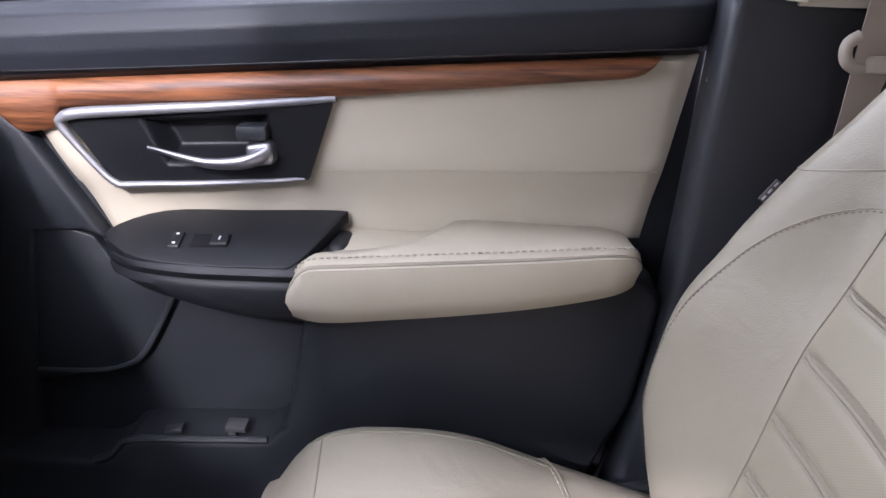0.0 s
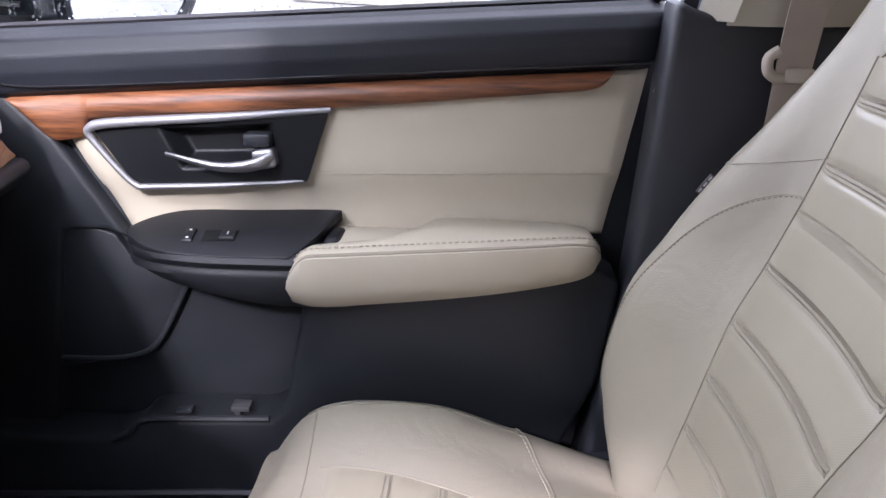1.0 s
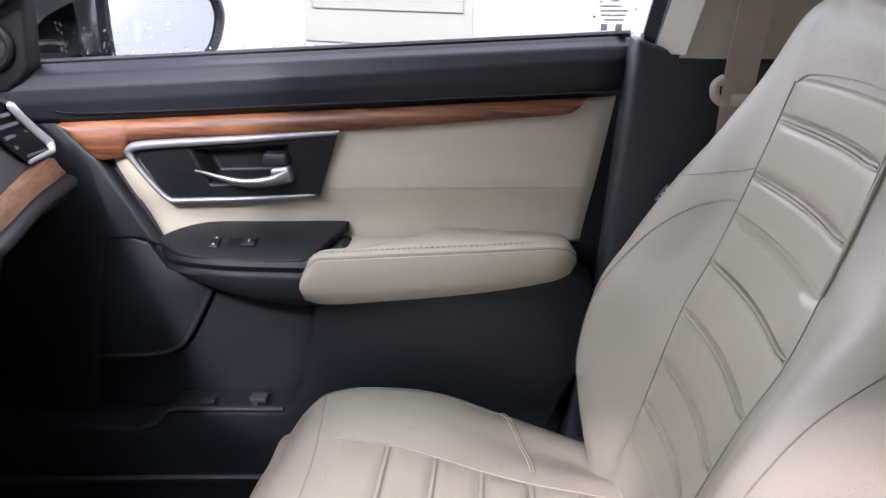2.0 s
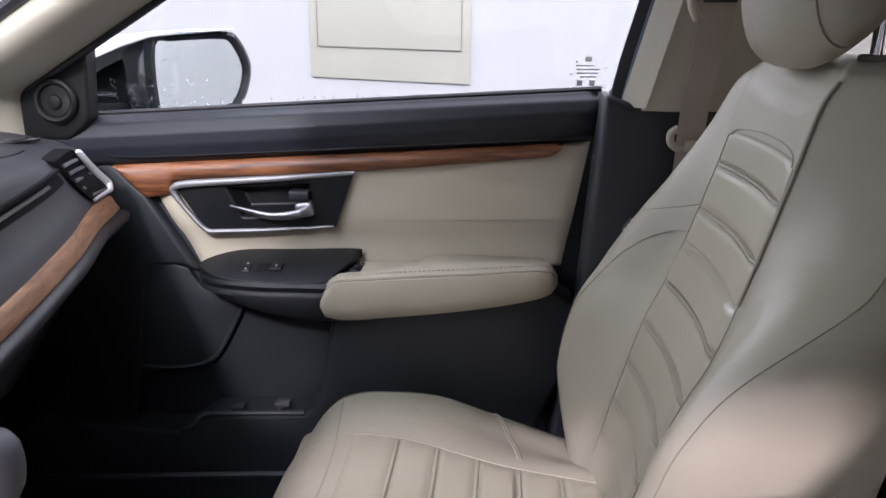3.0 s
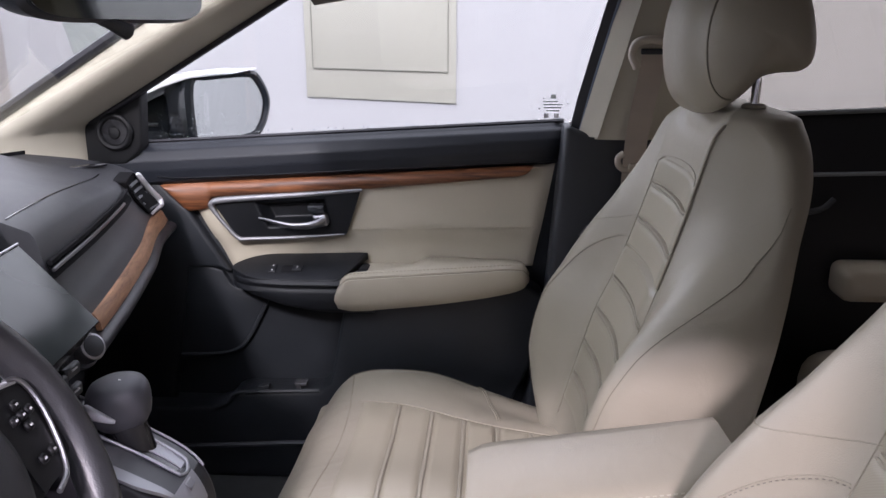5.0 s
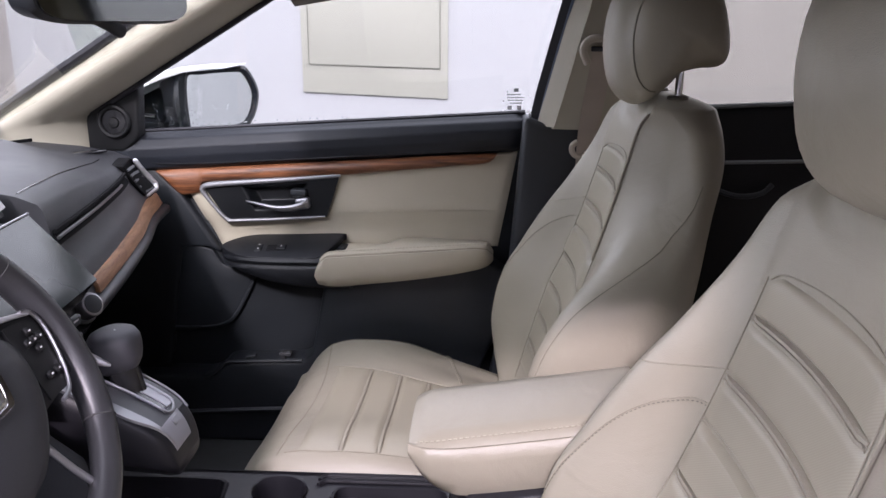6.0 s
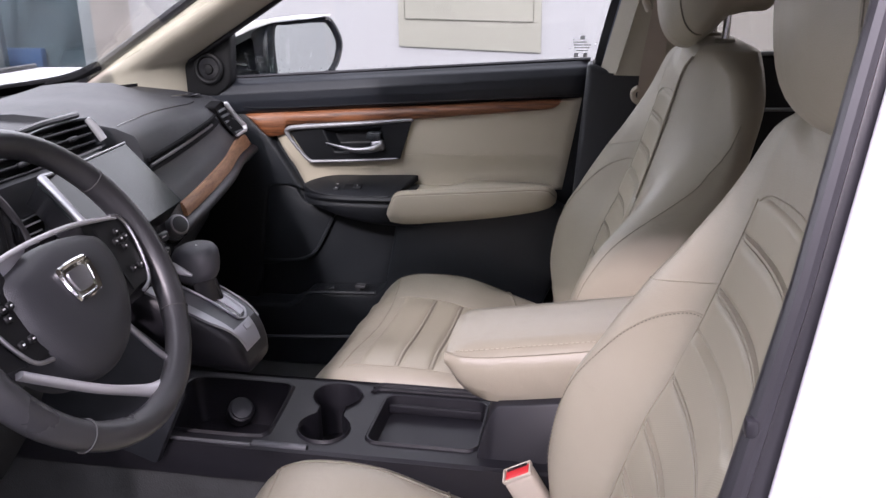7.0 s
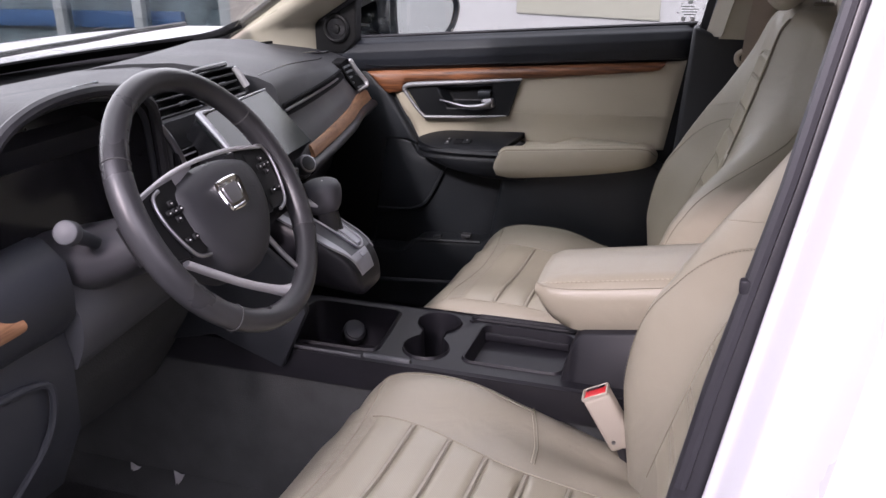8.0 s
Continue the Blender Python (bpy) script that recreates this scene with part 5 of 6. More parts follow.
    lp = part("left_end", sheet(left, 10, 9, (-0.02, 0, 0)), SOFT_BLACK, t, "charcoal dash end", 50)
    part("wood_end", sheet(lambda u, v: (-0.2425 + 0.007 * math.sin(math.pi * v), -0.80 + 0.205 * u, 0.968 + 0.008 * u + (0.040 - 0.022 * ease((u - 0.7) / 0.3)) * v), 14, 6, (-0.01, 0, 0)), WOOD_DASH, lp, "walnut grain end strip")
    part("pocket_edge", tube(smooth_line([(-0.262, -0.66, 0.905), (-0.255, -0.585, 0.900), (-0.252, -0.565, 0.880), (-0.262, -0.575, 0.82), (-0.29, -0.62, 0.75)], 20), 0.005, 8), SOFT_BLACK, lp)
    # column shroud and knee panel
    part("column_cover", loft([[(x, -0.437 + 0.062 * s * math.cos(a), z + 0.040 * s * math.sin(a)) for a in (2 * math.pi * i / 20 for i in range(20))] for x, z, s in ((-0.155, 1.052, 0.8), (-0.19, 1.035, 1.0), (-0.26, 1.01, 1.08), (-0.36, 0.985, 1.1))]), DARK_TRIM, t, "charcoal steering column cover")
    def knee(u, v):
        y = -0.512 + 0.33 * u
        z = 1.0 - (0.118 - 0.02 * u) * v
        return (-0.262 + 0.022 * math.sin(math.pi * v) - 0.012 * u, y, z)
    part("knee_panel", sheet(knee, 10, 10, (-0.03, 0, 0)), MID_GREY, t, "charcoal knee panel", 60)
    part("under_dash", prism([(-0.30, 0.89), (-0.34, 0.80), (-0.44, 0.66), (-0.70, 0.60), (-0.70, 0.95), (-0.30, 0.95)], -0.76, -0.16, "y", 0.01), CARPET, t, "black under-dash cover")
    part("tunnel_cover", prism([(-0.40, 0.98), (-0.20, 0.95), (-0.135, 0.90), (-0.115, 0.835), (-0.168, 0.728), (-0.29, 0.772), (-0.42, 0.74)], -0.185, -0.168, "y", 0.004), HARD_BLACK, t, "charcoal side of the centre stack")
    # light stalk
    st = part("light_stalk", tube([(-0.222, -0.470, 1.034), (-0.218, -0.50, 1.056), (-0.216, -0.523, 1.070)], [0.009, 0.008, 0.010], 12), HARD_BLACK, t, "black light stalk")
    part("stalk_end", disc((-0.2152, -0.534, 1.0765), (0.35, -0.75, 0.35), 0.0145, 0.022, 24, 0.004), MID_GREY, st, "grey turning end")
    part("stalk_ring", disc((-0.222, -0.470, 1.034), (0.3, -0.8, 0.4), 0.020, 0.022, 24, 0.004), GLOSS_BLACK, st)
    return t


dashboard()


def centre_vent(name, c, w, chrome):
    """An air vent; chrome tells whether it carries the bright end piece."""
    t = thing(name, "black slatted air vent with satin edge on the dashboard" if chrome else "black slatted air vent beside the instruments on the dashboard", "air vent", group="dashboard vents")
    turn = Matrix.Rotation(radians(-20), 3, "Y")
    def loc(dx, dy, dz):
        return Vector(c) + turn @ Vector((dx, dy, dz))
    def outline(x, k):
        pts = smooth_line([(0, -w / 2, 0.012), (0, -w / 2 + 0.012, 0.021), (0, 0, 0.024), (0, w / 2 - 0.010, 0.022), (0, w / 2 - 0.002, 0.012), (0, w / 2 + 0.004, -0.016), (0, w / 2 - 0.004, -0.022), (0, 0, -0.024), (0, -w / 2 + 0.03, -0.022), (0, -w / 2 + 0.010, -0.008)], 40, True)
        return [loc(x, p.y * k, p.z * k) for p in pts]
    part("housing", loft([outline(-0.06, 1.05), outline(-0.004, 1.12), outline(0.003, 1.09), outline(0.002, 1.0), outline(-0.030, 0.9)]), SOFT_BLACK, t, "", 50)
    for k in range(3):
        z = -0.012 + 0.0125 * k
        part("slat", rbox(loc(-0.004, 0.002 - 0.1 * z, z), (0.016, w - 0.022, 0.0035), 0.0012, 1, turn=turn), DASH_GREY, t)
    part("tab", rbox(loc(0.004, 0.012, 0.0), (0.010, 0.018, 0.007), 0.002, 1, turn=turn), DASH_GREY, t)
    low = [loc(0.005, -w / 2 + 0.02, -0.0235), loc(0.006, 0.0, -0.0255), loc(0.006, w / 2 - 0.008, -0.0235)]
    part("lower_edge", tube(smooth_line(low, 12), 0.0022, 6), MARKS if not chrome else DARK_CHROME, t, "satin lower edge")
    if chrome:
        part("end_piece", tube([loc(0.004, w / 2 - 0.006, 0.022), loc(0.006, w / 2 - 0.001, 0.008), loc(0.008, w / 2 + 0.004, -0.014)], [0.0045, 0.006, 0.006], 10), SILVER, t, "bright satin end piece")
        part("upper_slot", tube([loc(-0.02, -w / 2 + 0.01, 0.030), loc(-0.022, 0.0, 0.034), loc(-0.022, w / 2 + 0.012, 0.034)], 0.005, 8), GLOSS_BLACK, t, "black slot above the vent")


centre_vent("centre_vent", (-0.318, -0.062, 1.163), 0.140, True)
centre_vent("centre_vent", (-0.312, -0.180, 1.153), 0.130, False)


def centre_screen():
    t = thing("centre_screen", "glossy dark touch screen with silver side trim", "screen")
    tr, br, tl = Vector((-0.262, -0.004, 1.151)), Vector((-0.160, -0.043, 1.078)), Vector((-0.243, -0.228, 1.149))
    bl = br + (tl - tr)
    n = (tl - tr).cross(br - tr).normalized()
    if n.x < 0:
        n = -n
    part("glass", sheet(lambda u, v: tr.lerp(tl, u).lerp(br.lerp(bl, u), v), 4, 4, -n * 0.006), SCREEN, t, "dark reflecting glass")
    part("case", sheet(lambda u, v: (tr.lerp(tl, u).lerp(br.lerp(bl, u), v * 0.99)) - n * 0.007, 4, 4, -n * 0.03), GLOSS_BLACK, t, "black screen case")
    part("top_edge", tube([tr + n * 0.001, tl + n * 0.001], 0.0016, 6), SATIN, t)
    part("side_trim", tube([tl + n * 0.004, bl.lerp(tl, 0.3) + n * 0.004, bl + n * 0.002], [0.006, 0.0055, 0.004], 10), SATIN, t, "satin silver side trim")
    part("corner_trim", tube([tl + n * 0.004, tl.lerp(tr, 0.14) + n * 0.003], [0.0045, 0.002], 8), SATIN, t)
    # climate panel below and behind the glass
    def face(y):
        return interp(y, [-0.20, -0.05, 0.055], [-0.175, -0.195, -0.236])
    cp = part("climate_panel", sheet(lambda u, v: (face(-0.20 + 0.256 * u) - 0.012 * (1 - v), -0.20 + 0.256 * u, 1.062 - 0.094 * v), 12, 6, (-0.03, 0, 0)), GLOSS_BLACK, t, "gloss black climate panel")
    for row, z in enumerate((1.02, 0.995)):
        for k in range(4):
            y = -0.165 + 0.040 * k
            part("button", rbox((face(y) - 0.001, y, z), (0.008, 0.030, 0.014), 0.002, 1), HARD_BLACK, cp)
            part("mark", rbox((face(y) + 0.0035, y, z + 0.002), (0.001, 0.012, 0.002), 0), MARKS, cp)
    c, d = Vector((-0.218, 0.036, 1.012)), Vector((0.80, -0.35, 0.45))
    k = part("knob", disc(c, d, 0.0172, 0.026, 32, 0.004), SATIN, t, "satin silver turning knob")
    part("knob_face", disc(c + d * 0.0115, d, 0.0135, 0.006, 28, 0.002), SOFT_BLACK, k)
    part("knob_base", disc(c - d * 0.014, d, 0.0215, 0.010, 32, 0.002), HARD_BLACK, k)
    part("stack", loft([[(x0, y, z) for y, z in ((-0.20, 1.07), (0.03, 1.07), (0.056, 1.03), (0.050, 0.90), (-0.20, 0.90))] for x0 in (-0.42, -0.255)]), DASH_GREY, t)


centre_screen()


# ---------------------------------------------------------------- centre console
def gear_selector():
    t = thing("gear_selector", "gear lever with grey leather knob on a silver edged console panel", "gear lever")
    S = ((-0.26, 0.995, 0.064, 0.86), (-0.19, 0.966, 0.060, 0.85), (-0.13, 0.938, 0.057, 0.845), (-0.095, 0.920, 0.055, 0.842), (-0.074, 0.905, 0.052, 0.840), (-0.062, 0.890, 0.048, 0.838), (-0.054, 0.872, 0.043, 0.838), (-0.050, 0.856, 0.036, 0.842))
    xs = [q[0] for q in S]
    def pl(x, s, h=0.0):
        """A place on the sloping panel: s from -1 to 1 across it."""
        w = interp(x, xs, [q[2] for q in S])
        return Vector((x, -0.070 + s * w, interp(x, xs, [q[1] for q in S]) + h))
    def ring(x):
        w, zt, zb = interp(x, xs, [q[2] for q in S]), interp(x, xs, [q[1] for q in S]), interp(x, xs, [q[3] for q in S])
        prof = ((-0.86, 0.0), (-0.96, 0.06), (-1.0, 0.18), (-1.0, 0.45), (-0.92, 0.75), (-0.7, 0.95), (-0.4, 1.0), (0.4, 1.0), (0.7, 0.95), (0.92, 0.75), (1.0, 0.45), (1.0, 0.18), (0.96, 0.06), (0.86, 0.0), (0.4, 0.0), (0.0, 0.0), (-0.4, 0.0))
        return [(x, -0.070 + a * w, zt - (zt - zb) * f) for a, f in prof]
    stations = [-0.26 + 0.21 * (1 - (1 - i / 30) ** 1.6) for i in range(31)]
    part("console_slope", loft([ring(x) for x in stations]), CONSOLE_BLACK, t, "black sloping console with rounded nose", 50)
    def band(x0, x1, s0, s1, h, n=14):
        return sheet(lambda u, v: pl(x0 + (x1 - x0) * u, s0(u) + (s1(u) - s0(u)) * v, h), n, 4, (0, 0, -0.004))
    part("plate", band(-0.20, -0.070, lambda u: -0.62, lambda u: 0.80, 0.002), MID_GREY, t, "dark grey selector plate")
    part("side_trim", band(-0.22, -0.056, lambda u: -0.96 + 0.30 * ease((u - 0.7) / 0.3), lambda u: -0.66 + 0.06 * ease((u - 0.7) / 0.3), 0.0045, 22), SATIN, t, "satin silver trim")
    part("side_line", tube([pl(x, 0.90, 0.001) for x in np.linspace(-0.22, -0.066, 16)], 0.002, 6), DARK_CHROME, t)
    part("nose_trim", sheet(lambda u, v: pl(-0.071 + 0.017 * v, -0.66 + 1.1 * u, 0.003), 8, 8, (0, 0, -0.003)), SPOKE_GREY, t, "satin grey nose")
    part("gate_plate", band(-0.165, -0.078, lambda u: 0.18, lambda u: 0.52, 0.0045), SPOKE_GREY, t)
    part("gate_slot", band(-0.165, -0.080, lambda u: 0.02, lambda u: 0.16, 0.0035), GLOSS_BLACK, t)
    loop = [pl(-0.165, 0.54, 0.005), pl(-0.12, 0.54, 0.005), pl(-0.084, 0.53, 0.005), pl(-0.076, 0.45, 0.004), pl(-0.073, 0.25, 0.003), pl(-0.075, 0.02, 0.004), pl(-0.080, -0.04, 0.005), pl(-0.12, -0.06, 0.005), pl(-0.165, -0.06, 0.005)]
    part("gate_trim", tube(smooth_line(loop, 40), 0.0020, 6), SATIN, t, "silver gate line")
    part("gate_mark", rbox(pl(-0.066, 0.05, 0.003), (0.010, 0.016, 0.003), 0.001, 1, turn=Matrix.Rotation(radians(50), 3, "Y")), SATIN, t)
    part("boot", loft([[(x + r * math.cos(a), -0.050 + 0.85 * r * math.sin(a), z) for a in (2 * math.pi * i / 20 for i in range(20))] for x, z, r in ((-0.128, 0.915, 0.026), (-0.134, 0.94, 0.023), (-0.142, 0.970, 0.025))]), GLOSS_BLACK, t, "gloss black lever")
    kr = ((0.958, 0.018, 0.004), (0.962, 0.025, 0.003), (0.970, 0.031, 0.001), (0.980, 0.0335, 0.0), (0.990, 0.0335, 0.0), (1.000, 0.0320, 0.0), (1.007, 0.0280, 0.0), (1.0105, 0.0215, 0.0), (1.0125, 0.012, 0.0), (1.013, 0.004, 0.0))
    part("knob", loft([[(-0.146 + dx + 1.08 * r * math.cos(a), -0.048 + 0.86 * r * math.sin(a), z + 0.16 * r * math.sin(a) + 0.10 * r * math.cos(a)) for a in (2 * math.pi * i / 28 for i in range(28))] for z, r, dx in kr]), KNOB_GREY, t, "dark grey leather knob", 60)
    part("knob_trim", tube(smooth_line([(-0.176, -0.064, 0.985), (-0.166, -0.072, 0.984), (-0.152, -0.077, 0.981), (-0.138, -0.077, 0.976)], 12), [0.003, 0.0055, 0.007, 0.0075, 0.0075, 0.007, 0.0065, 0.006, 0.005, 0.004, 0.003, 0.002], 10), SILVER, t, "silver release button")
    part("knob_line", tube(smooth_line([(-0.142, -0.050, 1.0130), (-0.126, -0.052, 1.0055), (-0.114, -0.052, 0.990), (-0.114, -0.052, 0.975)], 14), 0.0011, 6), MARKS, t)
    return t


gear_selector()


def centre_console():
    t = thing("centre_console", "black console between the seats with cup holders and tray", "console")
    x0, x1, yl, yr = -0.86, 0.62, -0.165, 0.055
    zt = 0.755
    # top with real hollows: front pocket, two cup holders, tray
    def rect(xa, xb, ya, yb, r=0.02, n=6):
        out = []
        for cx, cy, a0 in ((xb - r, yb - r, 0), (xa + r, yb - r, 90), (xa + r, ya + r, 180), (xb - r, ya + r, 270)):
            out += [(cx + r * math.cos(radians(a0 + 90 * i / n)), cy + r * math.sin(radians(a0 + 90 * i / n))) for i in range(n + 1)]
        return out
    def hollow(name, outline, depth, label, lip=0.006, parent=None):
        c = Vector((sum(p[0] for p in outline) / len(outline), sum(p[1] for p in outline) / len(outline)))
        def s(k, z):
            return [(c.x + (p[0] - c.x) * k, c.y + (p[1] - c.y) * k, z) for p in outline]
        bm = loft([s(1.0, zt - 0.001), s(0.97, zt + 0.004), s(0.94, zt + 0.003), s(0.92, zt - 0.006), s(0.88, zt - depth)], True, False)
        bm.faces.new([bm.verts.new(p) for p in s(0.88, zt - depth)])
        return part(name, bm, CONSOLE_BLACK, parent, label, 50)
    bm = bmesh.new()
    def cups():
        """Two round cups that run into one another."""
        right, left = [], []
        for i in range(25):
            y = 0.043 - 0.180 * (0.5 - 0.5 * math.cos(math.pi * i / 24))
            w = max([math.sqrt(max(0.0, 0.0405 ** 2 - (y - c) ** 2)) for c in (0.003, -0.097)])
            if -0.097 < y < 0.003:
                w = max(w, 0.021)
            xm = 0.044 + 0.09 * (0.003 - y)
            right.append((xm + w, y))
            left.append((xm - w, y))
        return right[1:-1] + [(right[-1][0], right[-1][1])] + left[::-1][1:-1] + [(left[0][0], left[0][1])]
    pocket = [(p.x, p.y) for p in smooth_line([(-0.215, 0.0, 0), (-0.205, 0.024, 0), (-0.17, 0.029, 0), (-0.06, 0.029, 0), (-0.036, 0.022, 0), (-0.030, 0.0, 0), (-0.020, -0.10, 0), (-0.022, -0.128, 0), (-0.05, -0.136, 0), (-0.17, -0.136, 0), (-0.205, -0.130, 0), (-0.215, -0.10, 0)], 48, True)]
    holes = [pocket, cups(), rect(0.118, 0.285, -0.125, 0.018, 0.018)]
    outer = [bm.verts.new((x, y, zt)) for x, y in rect(x0, x1, yl, yr, 0.03)]
    edges = [bm.edges.new((outer[i], outer[(i + 1) % len(outer)])) for i in range(len(outer))]
    for h in holes:
        v = [bm.verts.new((x, y, zt)) for x, y in h]
        edges += [bm.edges.new((v[i], v[(i + 1) % len(v)])) for i in range(len(v))]
    bmesh.ops.triangle_fill(bm, use_beauty=True, edges=edges)
    part("top", bm, CONSOLE_BLACK, t)
    sides = rect(x0, x1, yl, yr, 0.03)
    part("side_wall", loft([[(x, y, zt + 0.003) for x, y in rect(x0 + 0.006, x1 - 0.006, yl + 0.006, yr - 0.006, 0.028)], [(x, y, zt) for x, y in rect(x0 + 0.001, x1 - 0.001, yl + 0.001, yr - 0.001, 0.03)], [(x, y, zt - 0.02) for x, y in sides], [(x, y, zt - 0.055) for x, y in rect(x0, x1, yl + 0.003, yr - 0.003, 0.03)]], True, False), CONSOLE_BLACK, t, "", 50)
    part("carpet_side", loft([[(x, y, zt - 0.05) for x, y in rect(x0, x1, yl + 0.012, yr - 0.012, 0.03)], [(x, y, 0.43) for x, y in rect(x0, x1, yl + 0.02, yr - 0.02, 0.03)]], True, False), CARPET, t, "black carpeted console side", 50)
    hollow("pocket", holes[0], 0.075, "black open pocket", parent=t)
    hollow("cup_holder", holes[1], 0.085, "black double cup holder", parent=t)
    hollow("tray", holes[2], 0.025, "shallow black tray", parent=t)
    for y, r in ((0.044, 0.0045), (0.031, 0.004)):
        part("tray_ridge", tube(smooth_line([(0.096, y - 0.012, zt + 0.001), (0.104, y - 0.002, zt + 0.002), (0.125, y, zt + 0.002), (0.20, y, zt + 0.002), (0.285, y, zt + 0.002)], 16), r, 8), CONSOLE_BLACK, t)
    part("tray_step", rbox((0.200, 0.002, zt - 0.014), (0.145, 0.006, 0.014), 0.002, 2), CONSOLE_BLACK, t)
    for x, a in ((0.028, -25), (0.078, 30)):
        part("cup_tab", rbox((x, -0.120, zt - 0.016), (0.007, 0.010, 0.030), 0.002, 1, turn=Matrix.Rotation(radians(a), 3, "Y")), MID_GREY, t, "grey spring tab")
    sd = Vector((0.45, -0.55, 0.70))
    pg = part("power_socket", disc((-0.125, 0.004, zt - 0.045), sd, 0.021, 0.03, 24, 0.003), CONSOLE_BLACK, t, "black power socket")
    part("lid", disc(Vector((-0.125, 0.004, zt - 0.045)) + sd * 0.017, sd, 0.0175, 0.006, 24, 0.002), HARD_BLACK, pg)
    part("mark", rbox(Vector((-0.112, 0.000, zt - 0.029)), (0.008, 0.005, 0.001), 0, turn=sd.to_track_quat("Z", "Y").to_matrix()), MARKS, pg)
    # lighter grey strips: the soft highlight along the console's edge, put in as colour
    part("edge_highlight", tube([(-0.032, yl + 0.010, zt + 0.003), (0.048, yl + 0.010, zt + 0.003)], 0.0052, 10), MID_GREY, t, "lighter grey strip painted as the edge's highlight")
    part("edge_line", tube([(-0.24, yl + 0.006, zt + 0.003), (-0.034, yl + 0.006, zt + 0.003)], 0.003, 6), MID_GREY, t)
    # storage box below the lid
    def box_top(x):
        return interp(x, [0.284, 0.287, 0.293, 0.301, 0.312, 0.60], [0.758, 0.775, 0.80, 0.822, 0.836, 0.866])
    part("storage_box", loft([[(x, y, z) for y, z in ((-0.137, 0.60), (-0.134, box_top(x) - 0.004), (-0.130, box_top(x)), (0.030, box_top(x)), (0.034, box_top(x) - 0.004), (0.040, 0.60))] for x in (0.284, 0.287, 0.293, 0.301, 0.312, 0.40, 0.50, 0.60)]), CONSOLE_BLACK, t, "black storage box", 60)
    # lid
    def lid_ring(x):
        u = (x - 0.238) / 0.28
        zt2 = 0.908 + 0.155 * (x - 0.24)
        zb = interp(u, [0, 0.06, 0.16, 0.24, 1], [0.882, 0.858, 0.838, 0.833, 0.865])
        yl2, yr2 = -0.128 + 0.006 * (1 - ease(u / 0.1)), 0.036 - 0.006 * (1 - ease(u / 0.1))
        h = zt2 - zb
        soft = 0.005 * (1 - ease(u / 0.05))
        return [(x, yl2 + 0.012, zb), (x, yl2 + 0.002, zb + 0.25 * h), (x, yl2, zb + 0.6 * h), (x, yl2 + 0.002, zb + 0.80 * h), (x, yl2 + 0.0045, zb + 0.815 * h), (x, yl2 + 0.003, zb + 0.83 * h - soft * 0.3), (x, yl2 + 0.012, zt2 - 0.004 - soft), (x, yl2 + 0.03, zt2 - soft), (x, (yl2 + yr2) / 2, zt2 + 0.003 - soft), (x, yr2 - 0.03, zt2 - soft), (x, yr2 - 0.01, zt2 - 0.004 - soft), (x, yr2, zt2 - 0.018 - soft), (x, yr2 - 0.004, zb + 0.2 * h), (x, yr2 - 0.014, zb)]
    lx = [0.238, 0.241, 0.246, 0.254, 0.265] + [0.28 + 0.24 * i / 14 for i in range(15)]
    lid = part("armrest_lid", loft([lid_ring(x) for x in lx]), LEATHER, t, "beige leather armrest lid", 60)
    part("seam", tube([lid_ring(x)[4] for x in lx], 0.0012, 6), SEAM, lid)
    part("stitching", stitches([Vector(lid_ring(x)[6]) + Vector((0, -0.0035, -0.001)) for x in lx[2:]], 0.004, 0.003, 0.0007), THREAD, lid)


centre_console()


def belt_buckle():
    t = thing("belt_buckle", "ivory seat belt buckle with red button beside the driver seat", "belt buckle")
    turn = Matrix.Rotation(radians(-28), 3, "Y") @ Matrix.Rotation(radians(6), 3, "X")
    c = Vector((0.368, -0.190, 0.735))
    part("case", rbox(c, (0.040, 0.026, 0.095), 0.006, 3, turn=turn), IVORY, t, "ivory plastic case")
    for dx, dy, sx, sy in ((0, 0.0118, 0.038, 0.0025), (0, -0.0118, 0.038, 0.0025), (0.0185, 0, 0.003, 0.024), (-0.0185, 0, 0.003, 0.024)):
        part("case_lip", rbox(c + turn @ Vector((dx, dy, 0.049)), (sx, sy, 0.006), 0.001, 1, turn=turn), IVORY, t)
    part("button", rbox(c + turn @ Vector((0, 0, 0.0465)), (0.033, 0.020, 0.006), 0.0015, 2, turn=turn), BUTTON_RED, t, "red release button")
    part("slot", rbox(c + turn @ Vector((0.0, 0.0085, 0.0495)), (0.028, 0.003, 0.004), 0, turn=turn), GLOSS_BLACK, t)
    part("screw", disc(c + turn @ Vector((-0.008, -0.0135, -0.030)), turn @ Vector((0, -1, 0)), 0.003, 0.002, 12, 0), DARK_CHROME, t)
    part("strap", tube([c + turn @ Vector((0, 0, -0.04)), c + Vector((0.045, 0.0, -0.12)), c + Vector((0.06, 0, -0.25))], 0.012, 8), RUBBER, t)


belt_buckle()


